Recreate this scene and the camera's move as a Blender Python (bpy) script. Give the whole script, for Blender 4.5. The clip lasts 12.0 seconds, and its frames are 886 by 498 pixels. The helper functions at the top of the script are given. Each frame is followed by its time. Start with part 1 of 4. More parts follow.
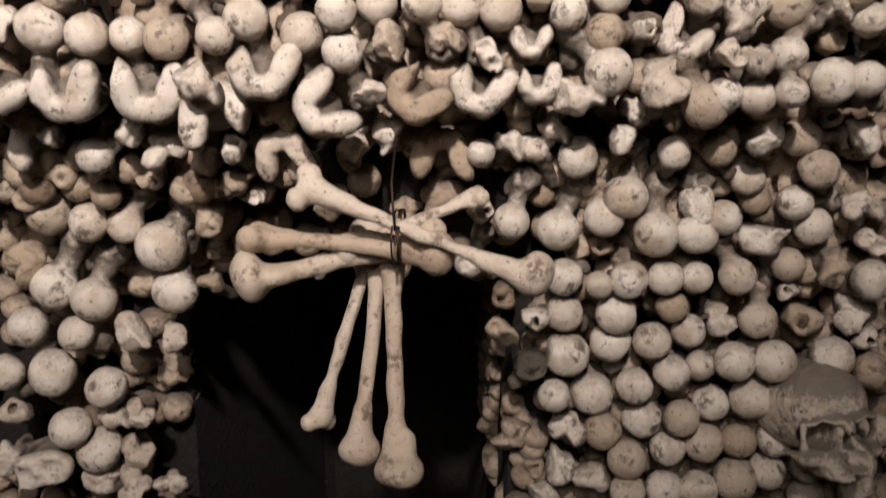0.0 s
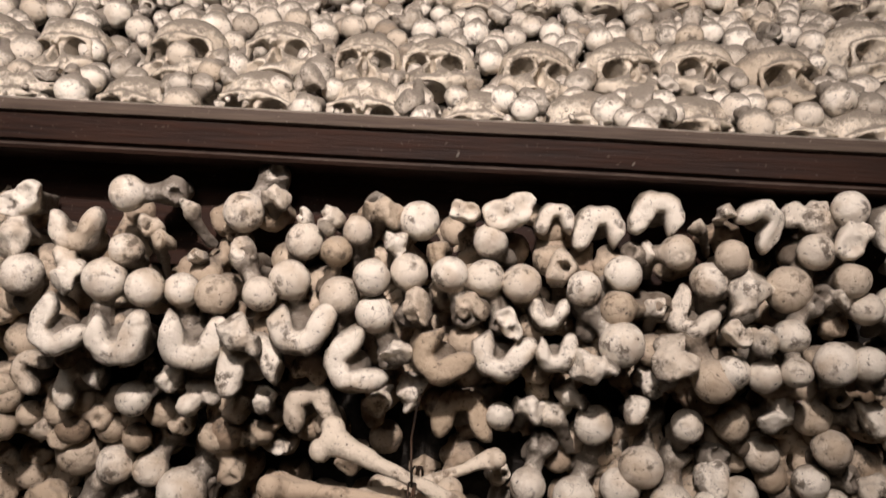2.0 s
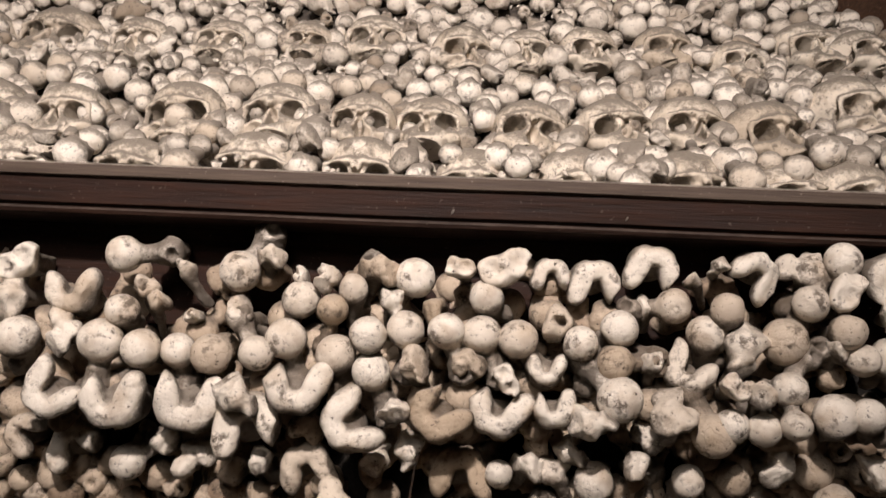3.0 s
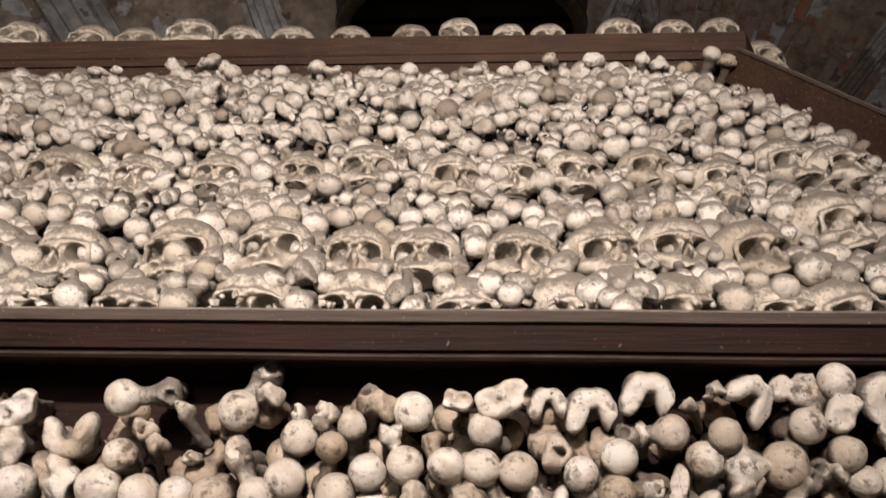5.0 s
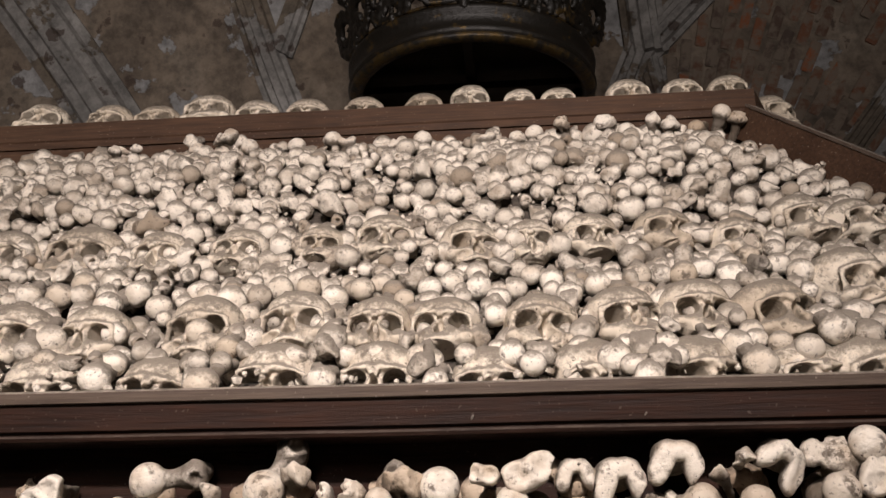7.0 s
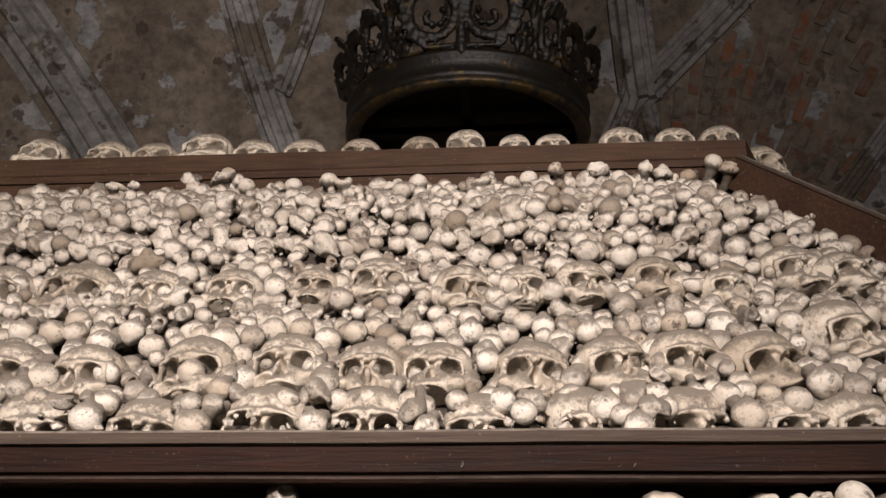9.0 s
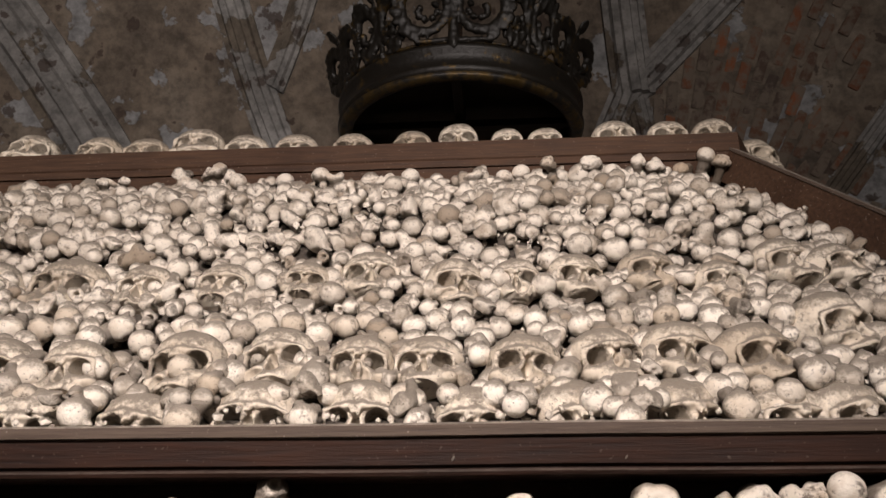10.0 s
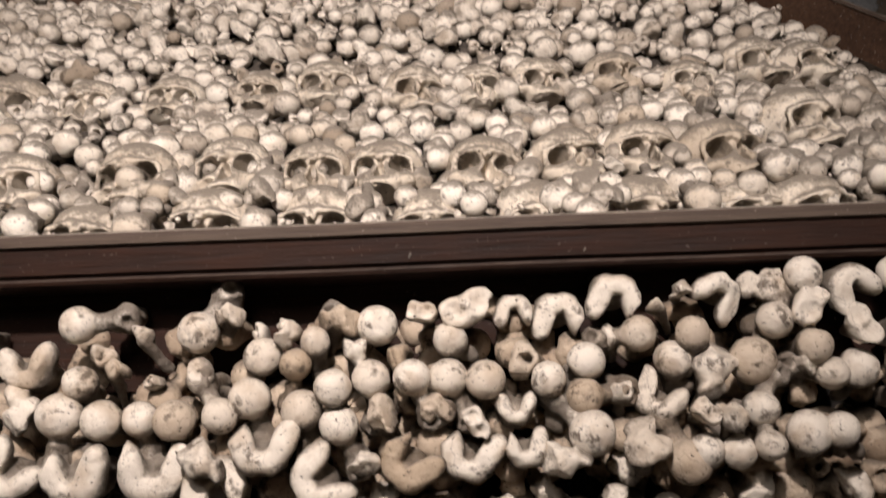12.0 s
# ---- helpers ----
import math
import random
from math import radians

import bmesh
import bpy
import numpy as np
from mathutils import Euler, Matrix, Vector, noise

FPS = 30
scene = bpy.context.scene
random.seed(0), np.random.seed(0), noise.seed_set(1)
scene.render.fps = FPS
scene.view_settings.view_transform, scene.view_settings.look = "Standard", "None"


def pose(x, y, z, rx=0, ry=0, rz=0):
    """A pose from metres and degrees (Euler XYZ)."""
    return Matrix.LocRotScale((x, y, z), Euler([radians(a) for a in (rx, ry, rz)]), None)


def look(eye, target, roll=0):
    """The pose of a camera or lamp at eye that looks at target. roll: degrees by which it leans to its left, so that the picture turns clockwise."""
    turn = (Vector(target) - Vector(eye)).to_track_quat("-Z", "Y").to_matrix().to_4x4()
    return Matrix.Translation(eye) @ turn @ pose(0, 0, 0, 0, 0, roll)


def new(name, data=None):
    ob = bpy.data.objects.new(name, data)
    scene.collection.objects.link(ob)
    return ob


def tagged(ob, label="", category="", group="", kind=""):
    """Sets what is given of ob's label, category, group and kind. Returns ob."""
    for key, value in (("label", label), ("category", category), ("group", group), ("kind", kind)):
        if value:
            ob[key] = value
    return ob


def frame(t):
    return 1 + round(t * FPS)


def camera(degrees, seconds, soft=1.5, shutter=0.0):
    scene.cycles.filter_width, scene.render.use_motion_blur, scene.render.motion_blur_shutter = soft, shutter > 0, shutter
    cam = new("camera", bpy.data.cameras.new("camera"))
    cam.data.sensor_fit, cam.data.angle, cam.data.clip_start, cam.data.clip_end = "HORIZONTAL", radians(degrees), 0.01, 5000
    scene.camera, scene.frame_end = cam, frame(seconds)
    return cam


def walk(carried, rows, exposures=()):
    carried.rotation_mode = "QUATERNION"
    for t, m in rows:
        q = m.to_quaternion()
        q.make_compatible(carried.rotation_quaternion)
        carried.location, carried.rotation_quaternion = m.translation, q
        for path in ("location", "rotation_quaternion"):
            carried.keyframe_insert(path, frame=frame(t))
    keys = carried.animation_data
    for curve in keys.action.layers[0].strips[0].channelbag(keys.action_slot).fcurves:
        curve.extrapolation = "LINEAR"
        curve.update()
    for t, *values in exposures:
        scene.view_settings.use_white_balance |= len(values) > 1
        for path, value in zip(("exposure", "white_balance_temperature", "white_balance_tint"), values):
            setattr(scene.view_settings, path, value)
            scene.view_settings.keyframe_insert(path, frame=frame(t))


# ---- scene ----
cam = camera(54.6, 12.0, shutter=0.5)
PATH = [
    (0, (0.026, 0.043, 1.55), (-0.014, 1.987, 1.083), 0.9),
    (0.5, (0.028, 0.037, 1.55), (-0.015, 2.013, 1.248), 0.8),
    (1, (0.029, 0.021, 1.549), (-0.038, 2.016, 1.435), 1.7),
    (1.5, (0.034, 0.002, 1.549), (-0.075, 1.999, 1.575), 2.9),
    (2, (0.035, -0.009, 1.55), (-0.095, 1.982, 1.689), 3.7),
    (2.5, (0.035, -0.012, 1.55), (-0.098, 1.972, 1.763), 3.6),
    (4.5, (0.049, -0.023, 1.576), (-0.069, 1.928, 2.0), 0.8),
    (5, (0.039, -0.037, 1.584), (-0.087, 1.895, 2.085), 1.0),
    (5.5, (0.029, -0.049, 1.587), (-0.11, 1.866, 2.145), 1.0),
    (6, (0.034, -0.044, 1.59), (-0.12, 1.859, 2.186), 0.5),
    (6.5, (0.036, -0.045, 1.597), (-0.125, 1.852, 2.21), -0.2),
    (7, (0.036, -0.047, 1.599), (-0.126, 1.843, 2.23), -0.6),
    (9, (0.036, -0.065, 1.607), (-0.107, 1.798, 2.32), 0.4),
    (9.5, (0.041, -0.062, 1.607), (-0.099, 1.8, 2.325), 0.4),
    (10, (0.042, -0.056, 1.604), (-0.09, 1.81, 2.31), -0.0),
    (10.5, (0.048, -0.048, 1.599), (-0.071, 1.835, 2.262), -0.5),
    (11, (0.054, -0.037, 1.592), (-0.052, 1.87, 2.185), -0.9),
    (11.5, (0.054, -0.021, 1.581), (-0.038, 1.922, 2.048), -1.4),
    (12, (0.062, -0.003, 1.569), (-0.022, 1.967, 1.905), -1.8),
]
walk(cam, [(t, look(eye, target, roll)) for t, eye, target, roll in PATH])

# ---- light ----
world = bpy.data.worlds.new("vault_gloom")
scene.world = world
world.use_nodes = True
world.node_tree.nodes["Background"].inputs[0].default_value = (0.55, 0.52, 0.5, 1)
world.node_tree.nodes["Background"].inputs[1].default_value = 0.05
scene.view_settings.exposure = 0.0


def area_lamp(name, eye, target, size, watts, colour):
    data = bpy.data.lights.new(name, "AREA")
    data.shape, data.size, data.energy, data.color = "DISK", size, watts, colour
    ob = new(name, data)
    ob.matrix_world = look(eye, target)
    return ob


def spot_lamp(name, eye, target, degrees, radius, watts, colour):
    data = bpy.data.lights.new(name, "SPOT")
    data.spot_size, data.spot_blend, data.shadow_soft_size, data.energy, data.color = radians(degrees), 1.0, radius, watts, colour
    ob = new(name, data)
    ob.matrix_world = look(eye, target)
    return ob


# the spotlight over the visitors, two more turned on the vault and the crown, and an added soft fill lamp with no real
# source
spot_lamp("spotlight", (-0.10, -1.05, 3.05), (-0.27, 1.50, 2.05), 64, 0.06, 460, (1.0, 0.875, 0.84))
for aim, x, watts in ((-2.3, -0.9, 250), (0.5, 1.0, 120)):
    spot_lamp("vault_spotlight", (x, -0.7, 2.95), (aim, 3.5, 3.85), 62, 0.05, watts, (1.0, 0.90, 0.85))
area_lamp("chandelier_glow", (-0.5, -1.9, 3.1), (-0.1, 1.3, 1.8), 0.9, 17, (1.0, 0.885, 0.82))


# ---- materials ----
def material(name):
    m = bpy.data.materials.new(name)
    m.use_nodes = True
    nt = m.node_tree
    return m, nt, nt.nodes["Principled BSDF"]


def node(nt, kind, **values):
    n = nt.nodes.new(kind)
    for key, value in values.items():
        n.inputs[key.replace("_", " ")].default_value = value
    return n


def ramp(nt, source, stops):
    n = nt.nodes.new("ShaderNodeValToRGB")
    while len(n.color_ramp.elements) < len(stops):
        n.color_ramp.elements.new(0.5)
    for e, (p, c) in zip(n.color_ramp.elements, stops):
        e.position, e.color = p, (*c, 1) if len(c) == 3 else c
    nt.links.new(source, n.inputs[0])
    return n.outputs[0]


def grey(v):
    return (v, v, v)


def mix(nt, factor, a, b, blend="MIX"):
    n = nt.nodes.new("ShaderNodeMix")
    n.data_type, n.blend_type = "RGBA", blend
    for socket, value in ((n.inputs[0], factor), (n.inputs[6], a), (n.inputs[7], b)):
        if hasattr(value, "is_output"):
            nt.links.new(value, socket)
        else:
            socket.default_value = value if not isinstance(value, tuple) else (*value, 1)
    return n.outputs[2]


def noise_of(nt, coords, scale, detail=4.0, rough=0.55, offset=None):
    n = node(nt, "ShaderNodeTexNoise", Scale=scale, Detail=detail, Roughness=rough)
    nt.links.new(coords, n.inputs["Vector"])
    return n.outputs["Fac"]


def node_colour(nt, coords, scale):
    n = node(nt, "ShaderNodeTexNoise", Scale=scale, Detail=3.0)
    nt.links.new(coords, n.inputs["Vector"])
    return n.outputs["Color"]


def relief(nt, bsdf, layers):
    last = None
    for source, strength, distance in layers:
        b = node(nt, "ShaderNodeBump", Strength=strength, Distance=distance)
        nt.links.new(source, b.inputs["Height"])
        if last:
            nt.links.new(last, b.inputs["Normal"])
        last = b.outputs[0]
    nt.links.new(last, bsdf.inputs["Normal"])


def bone_material(name, pale, tan, dirt, dust, dustiness, islands=False, grit_and_shade=0.0, crusted=(1.48, 1.94)):
    m, nt, bsdf = material(name)
    geo = nt.nodes.new("ShaderNodeNewGeometry")
    info = nt.nodes.new("ShaderNodeObjectInfo")
    rnd = geo.outputs["Random Per Island"] if islands else info.outputs["Random"]
    at = geo.outputs["Position"]
    tone = ramp(nt, rnd, [(0.0, tan), (0.16, tuple(0.4 * a + 0.6 * b for a, b in zip(tan, pale))), (0.45, tuple(0.1 * a + 0.9 * b for a, b in zip(tan, pale))), (1.0, pale)])
    blotch = noise_of(nt, at, 22, 3)
    stained = mix(nt, ramp(nt, blotch, [(0.5, grey(0.0)), (0.68, grey(0.75))]), tone, tan)
    fine = noise_of(nt, at, 170, 5, 0.7)
    pits = ramp(nt, fine, [(0.31, grey(1.0)), (0.40, grey(0.0))])
    patch = ramp(nt, noise_of(nt, at, 34, 4), [(0.55, grey(0.0)), (0.64, grey(1.0))])
    crust = nt.nodes.new("ShaderNodeMath")
    crust.operation = "MULTIPLY"
    nt.links.new(ramp(nt, noise_of(nt, at, 95, 6, 0.75), [(0.46, grey(0.0)), (0.53, grey(0.85))]), crust.inputs[0])
    nt.links.new(patch, crust.inputs[1])
    soiled = mix(nt, crust.outputs[0], stained, dirt)
    web = nt.nodes.new("ShaderNodeTexVoronoi")
    web.feature = "DISTANCE_TO_EDGE"
    web.inputs["Scale"].default_value = 26
    shift = mix(nt, 0.04, at, node_colour(nt, at, 30))
    nt.links.new(shift, web.inputs["Vector"])
    cracks = nt.nodes.new("ShaderNodeMath")
    cracks.operation = "MULTIPLY"
    nt.links.new(ramp(nt, web.outputs["Distance"], [(0.0, grey(0.4)), (0.02, grey(0.0))]), cracks.inputs[0])
    nt.links.new(ramp(nt, noise_of(nt, at, 24, 3), [(0.53, grey(0.0)), (0.62, grey(1.0))]), cracks.inputs[1])
    pitted = mix(nt, pits, mix(nt, cracks.outputs[0], soiled, dirt), tuple(0.5 * c for c in dirt))
    # brown stain in hollows of the face, with their shade painted into the colour
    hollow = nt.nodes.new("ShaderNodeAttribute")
    hollow.attribute_name = "hollow_stain_shade"
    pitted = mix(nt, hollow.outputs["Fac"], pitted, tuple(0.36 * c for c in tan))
    # black grit on neck and shaft behind the worn joint face, plus edge shade painted in by depth
    if grit_and_shade:
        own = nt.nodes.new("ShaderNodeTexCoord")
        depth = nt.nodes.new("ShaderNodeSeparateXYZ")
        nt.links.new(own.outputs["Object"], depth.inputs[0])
        grit_shade = nt.nodes.new("ShaderNodeMath")
        grit_shade.operation = "MULTIPLY_ADD"
        nt.links.new(depth.outputs[1], grit_shade.inputs[0])
        grit_shade.inputs[1].default_value = grit_and_shade
        nt.links.new(noise_of(nt, at, 130, 6, 0.75), grit_shade.inputs[2])
        pitted = mix(nt, ramp(nt, grit_shade.outputs[0], [(0.33, grey(0.0)), (0.48, grey(0.5)), (0.70, grey(0.85))]), pitted, tuple(0.75 * c for c in dirt))
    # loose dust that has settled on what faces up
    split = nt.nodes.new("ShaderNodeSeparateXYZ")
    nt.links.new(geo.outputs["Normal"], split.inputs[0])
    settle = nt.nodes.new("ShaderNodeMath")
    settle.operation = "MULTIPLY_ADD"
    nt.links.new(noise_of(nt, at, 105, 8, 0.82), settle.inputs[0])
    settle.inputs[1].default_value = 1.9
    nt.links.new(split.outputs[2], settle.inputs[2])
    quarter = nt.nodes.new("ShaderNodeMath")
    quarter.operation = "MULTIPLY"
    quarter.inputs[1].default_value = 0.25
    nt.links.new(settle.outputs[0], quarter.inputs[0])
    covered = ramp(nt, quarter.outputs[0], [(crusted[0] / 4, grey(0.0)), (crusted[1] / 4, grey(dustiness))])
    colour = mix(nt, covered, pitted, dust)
    nt.links.new(colour, bsdf.inputs["Base Color"])
    nt.links.new(ramp(nt, fine, [(0.3, grey(0.80)), (0.7, grey(0.46))]), bsdf.inputs["Roughness"])
    bsdf.inputs["Specular IOR Level"].default_value = 0.42
    relief(nt, bsdf, [(noise_of(nt, at, 60, 4), 0.6, 0.006), (fine, 0.7, 0.004), (covered, 0.25, 0.002)])
    return m


BONE = bone_material("bone", (0.755, 0.69, 0.59), (0.43, 0.335, 0.235), (0.085, 0.062, 0.042), (0.30, 0.255, 0.205), 0.6, grit_and_shade=38.0, crusted=(1.5, 2.0))
DUSTY = bone_material("dusty_bone", (0.83, 0.765, 0.66), (0.52, 0.435, 0.33), (0.085, 0.066, 0.048), (0.215, 0.185, 0.15), 0.95, grit_and_shade=20.0, crusted=(1.16, 1.56))
CRUSTED = bone_material("crusted_bone", (0.66, 0.60, 0.51), (0.30, 0.24, 0.175), (0.075, 0.058, 0.042), (0.20, 0.172, 0.138), 0.92, grit_and_shade=14.0, crusted=(0.85, 1.4))
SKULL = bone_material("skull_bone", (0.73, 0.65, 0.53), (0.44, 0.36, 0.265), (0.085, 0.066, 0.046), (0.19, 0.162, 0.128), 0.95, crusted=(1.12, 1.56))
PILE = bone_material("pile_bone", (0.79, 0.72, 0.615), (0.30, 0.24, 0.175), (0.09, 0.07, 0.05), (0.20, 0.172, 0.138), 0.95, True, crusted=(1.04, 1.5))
# browner bone for the deep layers, their shade put into the colour
DEEP = bone_material("deep_shaded_bone", (0.53, 0.43, 0.32), (0.27, 0.195, 0.13), (0.05, 0.038, 0.027), (0.13, 0.105, 0.08), 0.8, True, crusted=(1.2, 1.8))
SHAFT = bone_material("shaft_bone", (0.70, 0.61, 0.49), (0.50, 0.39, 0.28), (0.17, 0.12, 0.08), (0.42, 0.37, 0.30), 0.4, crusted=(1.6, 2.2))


def heap_core_material(name, low, high):
    m, nt, bsdf = material(name)
    at = nt.nodes.new("ShaderNodeNewGeometry").outputs["Position"]
    nt.links.new(ramp(nt, noise_of(nt, at, 60, 6, 0.7), [(0.3, low), (0.7, high)]), bsdf.inputs["Base Color"])
    bsdf.inputs["Roughness"].default_value = 0.95
    relief(nt, bsdf, [(noise_of(nt, at, 80, 5, 0.7), 0.9, 0.02)])
    return m


# near-black backing colour that stands in for shade between the bones
GAP_SHADE = heap_core_material("gap_shade_backing", (0.008, 0.006, 0.005), (0.035, 0.028, 0.021))
# bone dust of the bed, coloured darker to put shade into the gaps
SHADED_DUST = heap_core_material("shaded_bone_dust", (0.03, 0.024, 0.019), (0.14, 0.115, 0.09))


def wood_material(name, dark, light, dust):
    m, nt, bsdf = material(name)
    geo = nt.nodes.new("ShaderNodeNewGeometry")
    stretch = nt.nodes.new("ShaderNodeMapping")
    stretch.inputs["Scale"].default_value = (0.06, 1, 1)
    nt.links.new(geo.outputs["Position"], stretch.inputs[0])
    grain = noise_of(nt, stretch.outputs[0], 130, 6, 0.65)
    broad = noise_of(nt, geo.outputs["Position"], 5, 3)
    wood = mix(nt, 0.3, ramp(nt, grain, [(0.3, dark), (0.75, light)]), ramp(nt, broad, [(0.35, dark), (0.7, light)]))
    specks = ramp(nt, noise_of(nt, geo.outputs["Position"], 210, 2, 0.4), [(0.70, grey(0.0)), (0.74, grey(0.7))])
    split = nt.nodes.new("ShaderNodeSeparateXYZ")
    nt.links.new(geo.outputs["Normal"], split.inputs[0])
    covered = ramp(nt, split.outputs[2], [(0.25, grey(0.0)), (0.75, grey(0.9))])
    drift = mix(nt, ramp(nt, noise_of(nt, geo.outputs["Position"], 45, 6, 0.7), [(0.35, grey(0.0)), (0.65, grey(1.0))]), tuple(0.45 * c for c in dust), tuple(min(1, 1.25 * c) for c in dust))
    colour = mix(nt, covered, mix(nt, specks, wood, dust), drift)
    nt.links.new(colour, bsdf.inputs["Base Color"])
    nt.links.new(ramp(nt, grain, [(0.3, grey(0.55)), (0.7, grey(0.85))]), bsdf.inputs["Roughness"])
    bsdf.inputs["Specular IOR Level"].default_value = 0.2
    relief(nt, bsdf, [(grain, 0.6, 0.004)])
    return m


WOOD = wood_material("stained_wood", (0.008, 0.0036, 0.0021), (0.042, 0.0175, 0.0100), (0.075, 0.058, 0.046))
WORN_WOOD = wood_material("worn_wood", (0.020, 0.0095, 0.0055), (0.105, 0.058, 0.034), (0.30, 0.25, 0.20))


DUSTY_WOOD = wood_material("dusty_wood", (0.040, 0.027, 0.020), (0.125, 0.094, 0.072), (0.24, 0.205, 0.168))


def plaster_material(name, tones, patch_tone, patch):
    m, nt, bsdf = material(name)
    at = nt.nodes.new("ShaderNodeNewGeometry").outputs["Position"]
    base = ramp(nt, noise_of(nt, at, 2.6, 6, 0.62), [(0.30, tones[0]), (0.5, tones[1]), (0.72, tones[2])])
    flake = ramp(nt, noise_of(nt, at, 3.4, 7, 0.6), [(patch, grey(0.0)), (patch + 0.015, grey(1.0))])
    colour = mix(nt, flake, base, patch_tone)
    holes = ramp(nt, noise_of(nt, at, 7, 5, 0.6), [(0.60, grey(0.0)), (0.64, grey(0.85))])
    colour = mix(nt, holes, colour, (0.055, 0.036, 0.028))
    grime = ramp(nt, noise_of(nt, at, 14, 6, 0.7), [(0.35, grey(0.45)), (0.62, grey(1.0))])
    nt.links.new(mix(nt, 1.0, colour, grime, "MULTIPLY"), bsdf.inputs["Base Color"])
    bsdf.inputs["Roughness"].default_value = 0.9
    relief(nt, bsdf, [(flake, 0.6, 0.012), (noise_of(nt, at, 26, 6, 0.7), 0.6, 0.02)])
    return m


PLASTER = plaster_material("old_plaster", ((0.12, 0.095, 0.075), (0.21, 0.165, 0.125), (0.29, 0.24, 0.19)), (0.34, 0.335, 0.335), 0.57)
RIB = plaster_material("rib_stone", ((0.20, 0.19, 0.18), (0.30, 0.285, 0.27), (0.38, 0.365, 0.35)), (0.16, 0.13, 0.10), 0.56)


def brick_material():
    m, nt, bsdf = material("old_brick")
    info = nt.nodes.new("ShaderNodeObjectInfo")
    at = nt.nodes.new("ShaderNodeNewGeometry").outputs["Position"]
    tone = ramp(nt, info.outputs["Random"], [(0.0, (0.075, 0.055, 0.045)), (0.45, (0.13, 0.065, 0.040)), (1.0, (0.25, 0.085, 0.036))])
    nt.links.new(mix(nt, ramp(nt, noise_of(nt, at, 18, 6, 0.7), [(0.40, grey(0.0)), (0.54, grey(0.95))]), tone, (0.17, 0.135, 0.105)), bsdf.inputs["Base Color"])
    bsdf.inputs["Roughness"].default_value = 0.9
    relief(nt, bsdf, [(noise_of(nt, at, 50, 5, 0.7), 0.6, 0.01)])
    return m


BRICK = brick_material()


def gilt_material(name, bare, gilded):
    m, nt, bsdf = material(name)
    at = nt.nodes.new("ShaderNodeNewGeometry").outputs["Position"]
    gold = ramp(nt, noise_of(nt, at, 16, 6, 0.7), [(bare, grey(0.0)), (gilded, grey(0.9))])
    nt.links.new(mix(nt, gold, (0.010, 0.008, 0.0055), (0.16, 0.105, 0.040)), bsdf.inputs["Base Color"])
    nt.links.new(gold, bsdf.inputs["Metallic"])
    bsdf.inputs["Roughness"].default_value = 0.5
    relief(nt, bsdf, [(noise_of(nt, at, 70, 4), 0.4, 0.006)])
    return m


GILT = gilt_material("tarnished_gilt_wood", 0.57, 0.67)
GILT_EDGE = gilt_material("rubbed_gilt_edge", 0.44, 0.62)


def iron_material():
    m, nt, bsdf = material("rusty_wire")
    at = nt.nodes.new("ShaderNodeNewGeometry").outputs["Position"]
    nt.links.new(ramp(nt, noise_of(nt, at, 90, 4), [(0.4, (0.025, 0.02, 0.017)), (0.7, (0.09, 0.05, 0.03))]), bsdf.inputs["Base Color"])
    bsdf.inputs["Roughness"].default_value, bsdf.inputs["Metallic"].default_value = 0.6, 0.7
    return m


IRON = iron_material()


# ---- shapes from distance fields ----
def surface(f, lo, hi, step):
    """Vertices and quads of the closed surface f = 0 inside a box."""
    lo = np.array(lo, float)
    n = np.ceil((np.array(hi) - lo) / step).astype(int) + 1
    grid = np.stack(np.meshgrid(*[lo[i] + step * np.arange(n[i]) for i in range(3)], indexing="ij"), -1)
    d = f(grid)
    for axis in range(3):
        for end in (0, -1):
            s = [slice(None)] * 3
            s[axis] = end
            d[tuple(s)] = np.maximum(d[tuple(s)], 0.3 * step)
    cells = n - 1
    total, count = np.zeros((*cells, 3)), np.zeros(cells)
    eye3 = np.eye(3, dtype=int)
    for axis in range(3):
        for corner in ((0, 0), (0, 1), (1, 0), (1, 1)):
            o = np.insert(np.array(corner), axis, 0)
            p = o + eye3[axis]
            a = d[o[0]:o[0] + cells[0], o[1]:o[1] + cells[1], o[2]:o[2] + cells[2]]
            b = d[p[0]:p[0] + cells[0], p[1]:p[1] + cells[1], p[2]:p[2] + cells[2]]
            cross = (a < 0) != (b < 0)
            along = np.where(cross, a / np.where(cross, a - b, 1), 0)
            total += cross[..., None] * o + (cross * along)[..., None] * eye3[axis]
            count += cross
    live = count > 0
    index = -np.ones(cells, int)
    index[live] = np.arange(live.sum())
    verts = (np.argwhere(live) + total[live] / count[live][:, None]) * step + lo
    faces, inside = [], d < 0
    for a in range(3):
        b, c = (a + 1) % 3, (a + 2) % 3
        s = [slice(1, -1)] * 3
        s[a] = slice(0, -1)
        s2 = list(s)
        s2[a] = slice(1, None)
        first, second = inside[tuple(s)], inside[tuple(s2)]
        for flip, mask in ((False, first & ~second), (True, ~first & second)):
            p = np.argwhere(mask)
            p[:, b] += 1
            p[:, c] += 1
            quad = np.stack([index[tuple(q.T)] for q in (p, p - eye3[b], p - eye3[b] - eye3[c], p - eye3[c])], 1)
            faces.append(quad[:, ::-1] if flip else quad)
    return verts, np.concatenate(faces)


def mesh_of(name, verts, faces, mat):
    me = bpy.data.meshes.new(name)
    me.from_pydata([tuple(v) for v in np.asarray(verts).tolist()], [], np.asarray(faces).tolist())
    me.materials.append(mat)
    me.polygons.foreach_set("use_smooth", [True] * len(me.polygons))
    me.update()
    return me


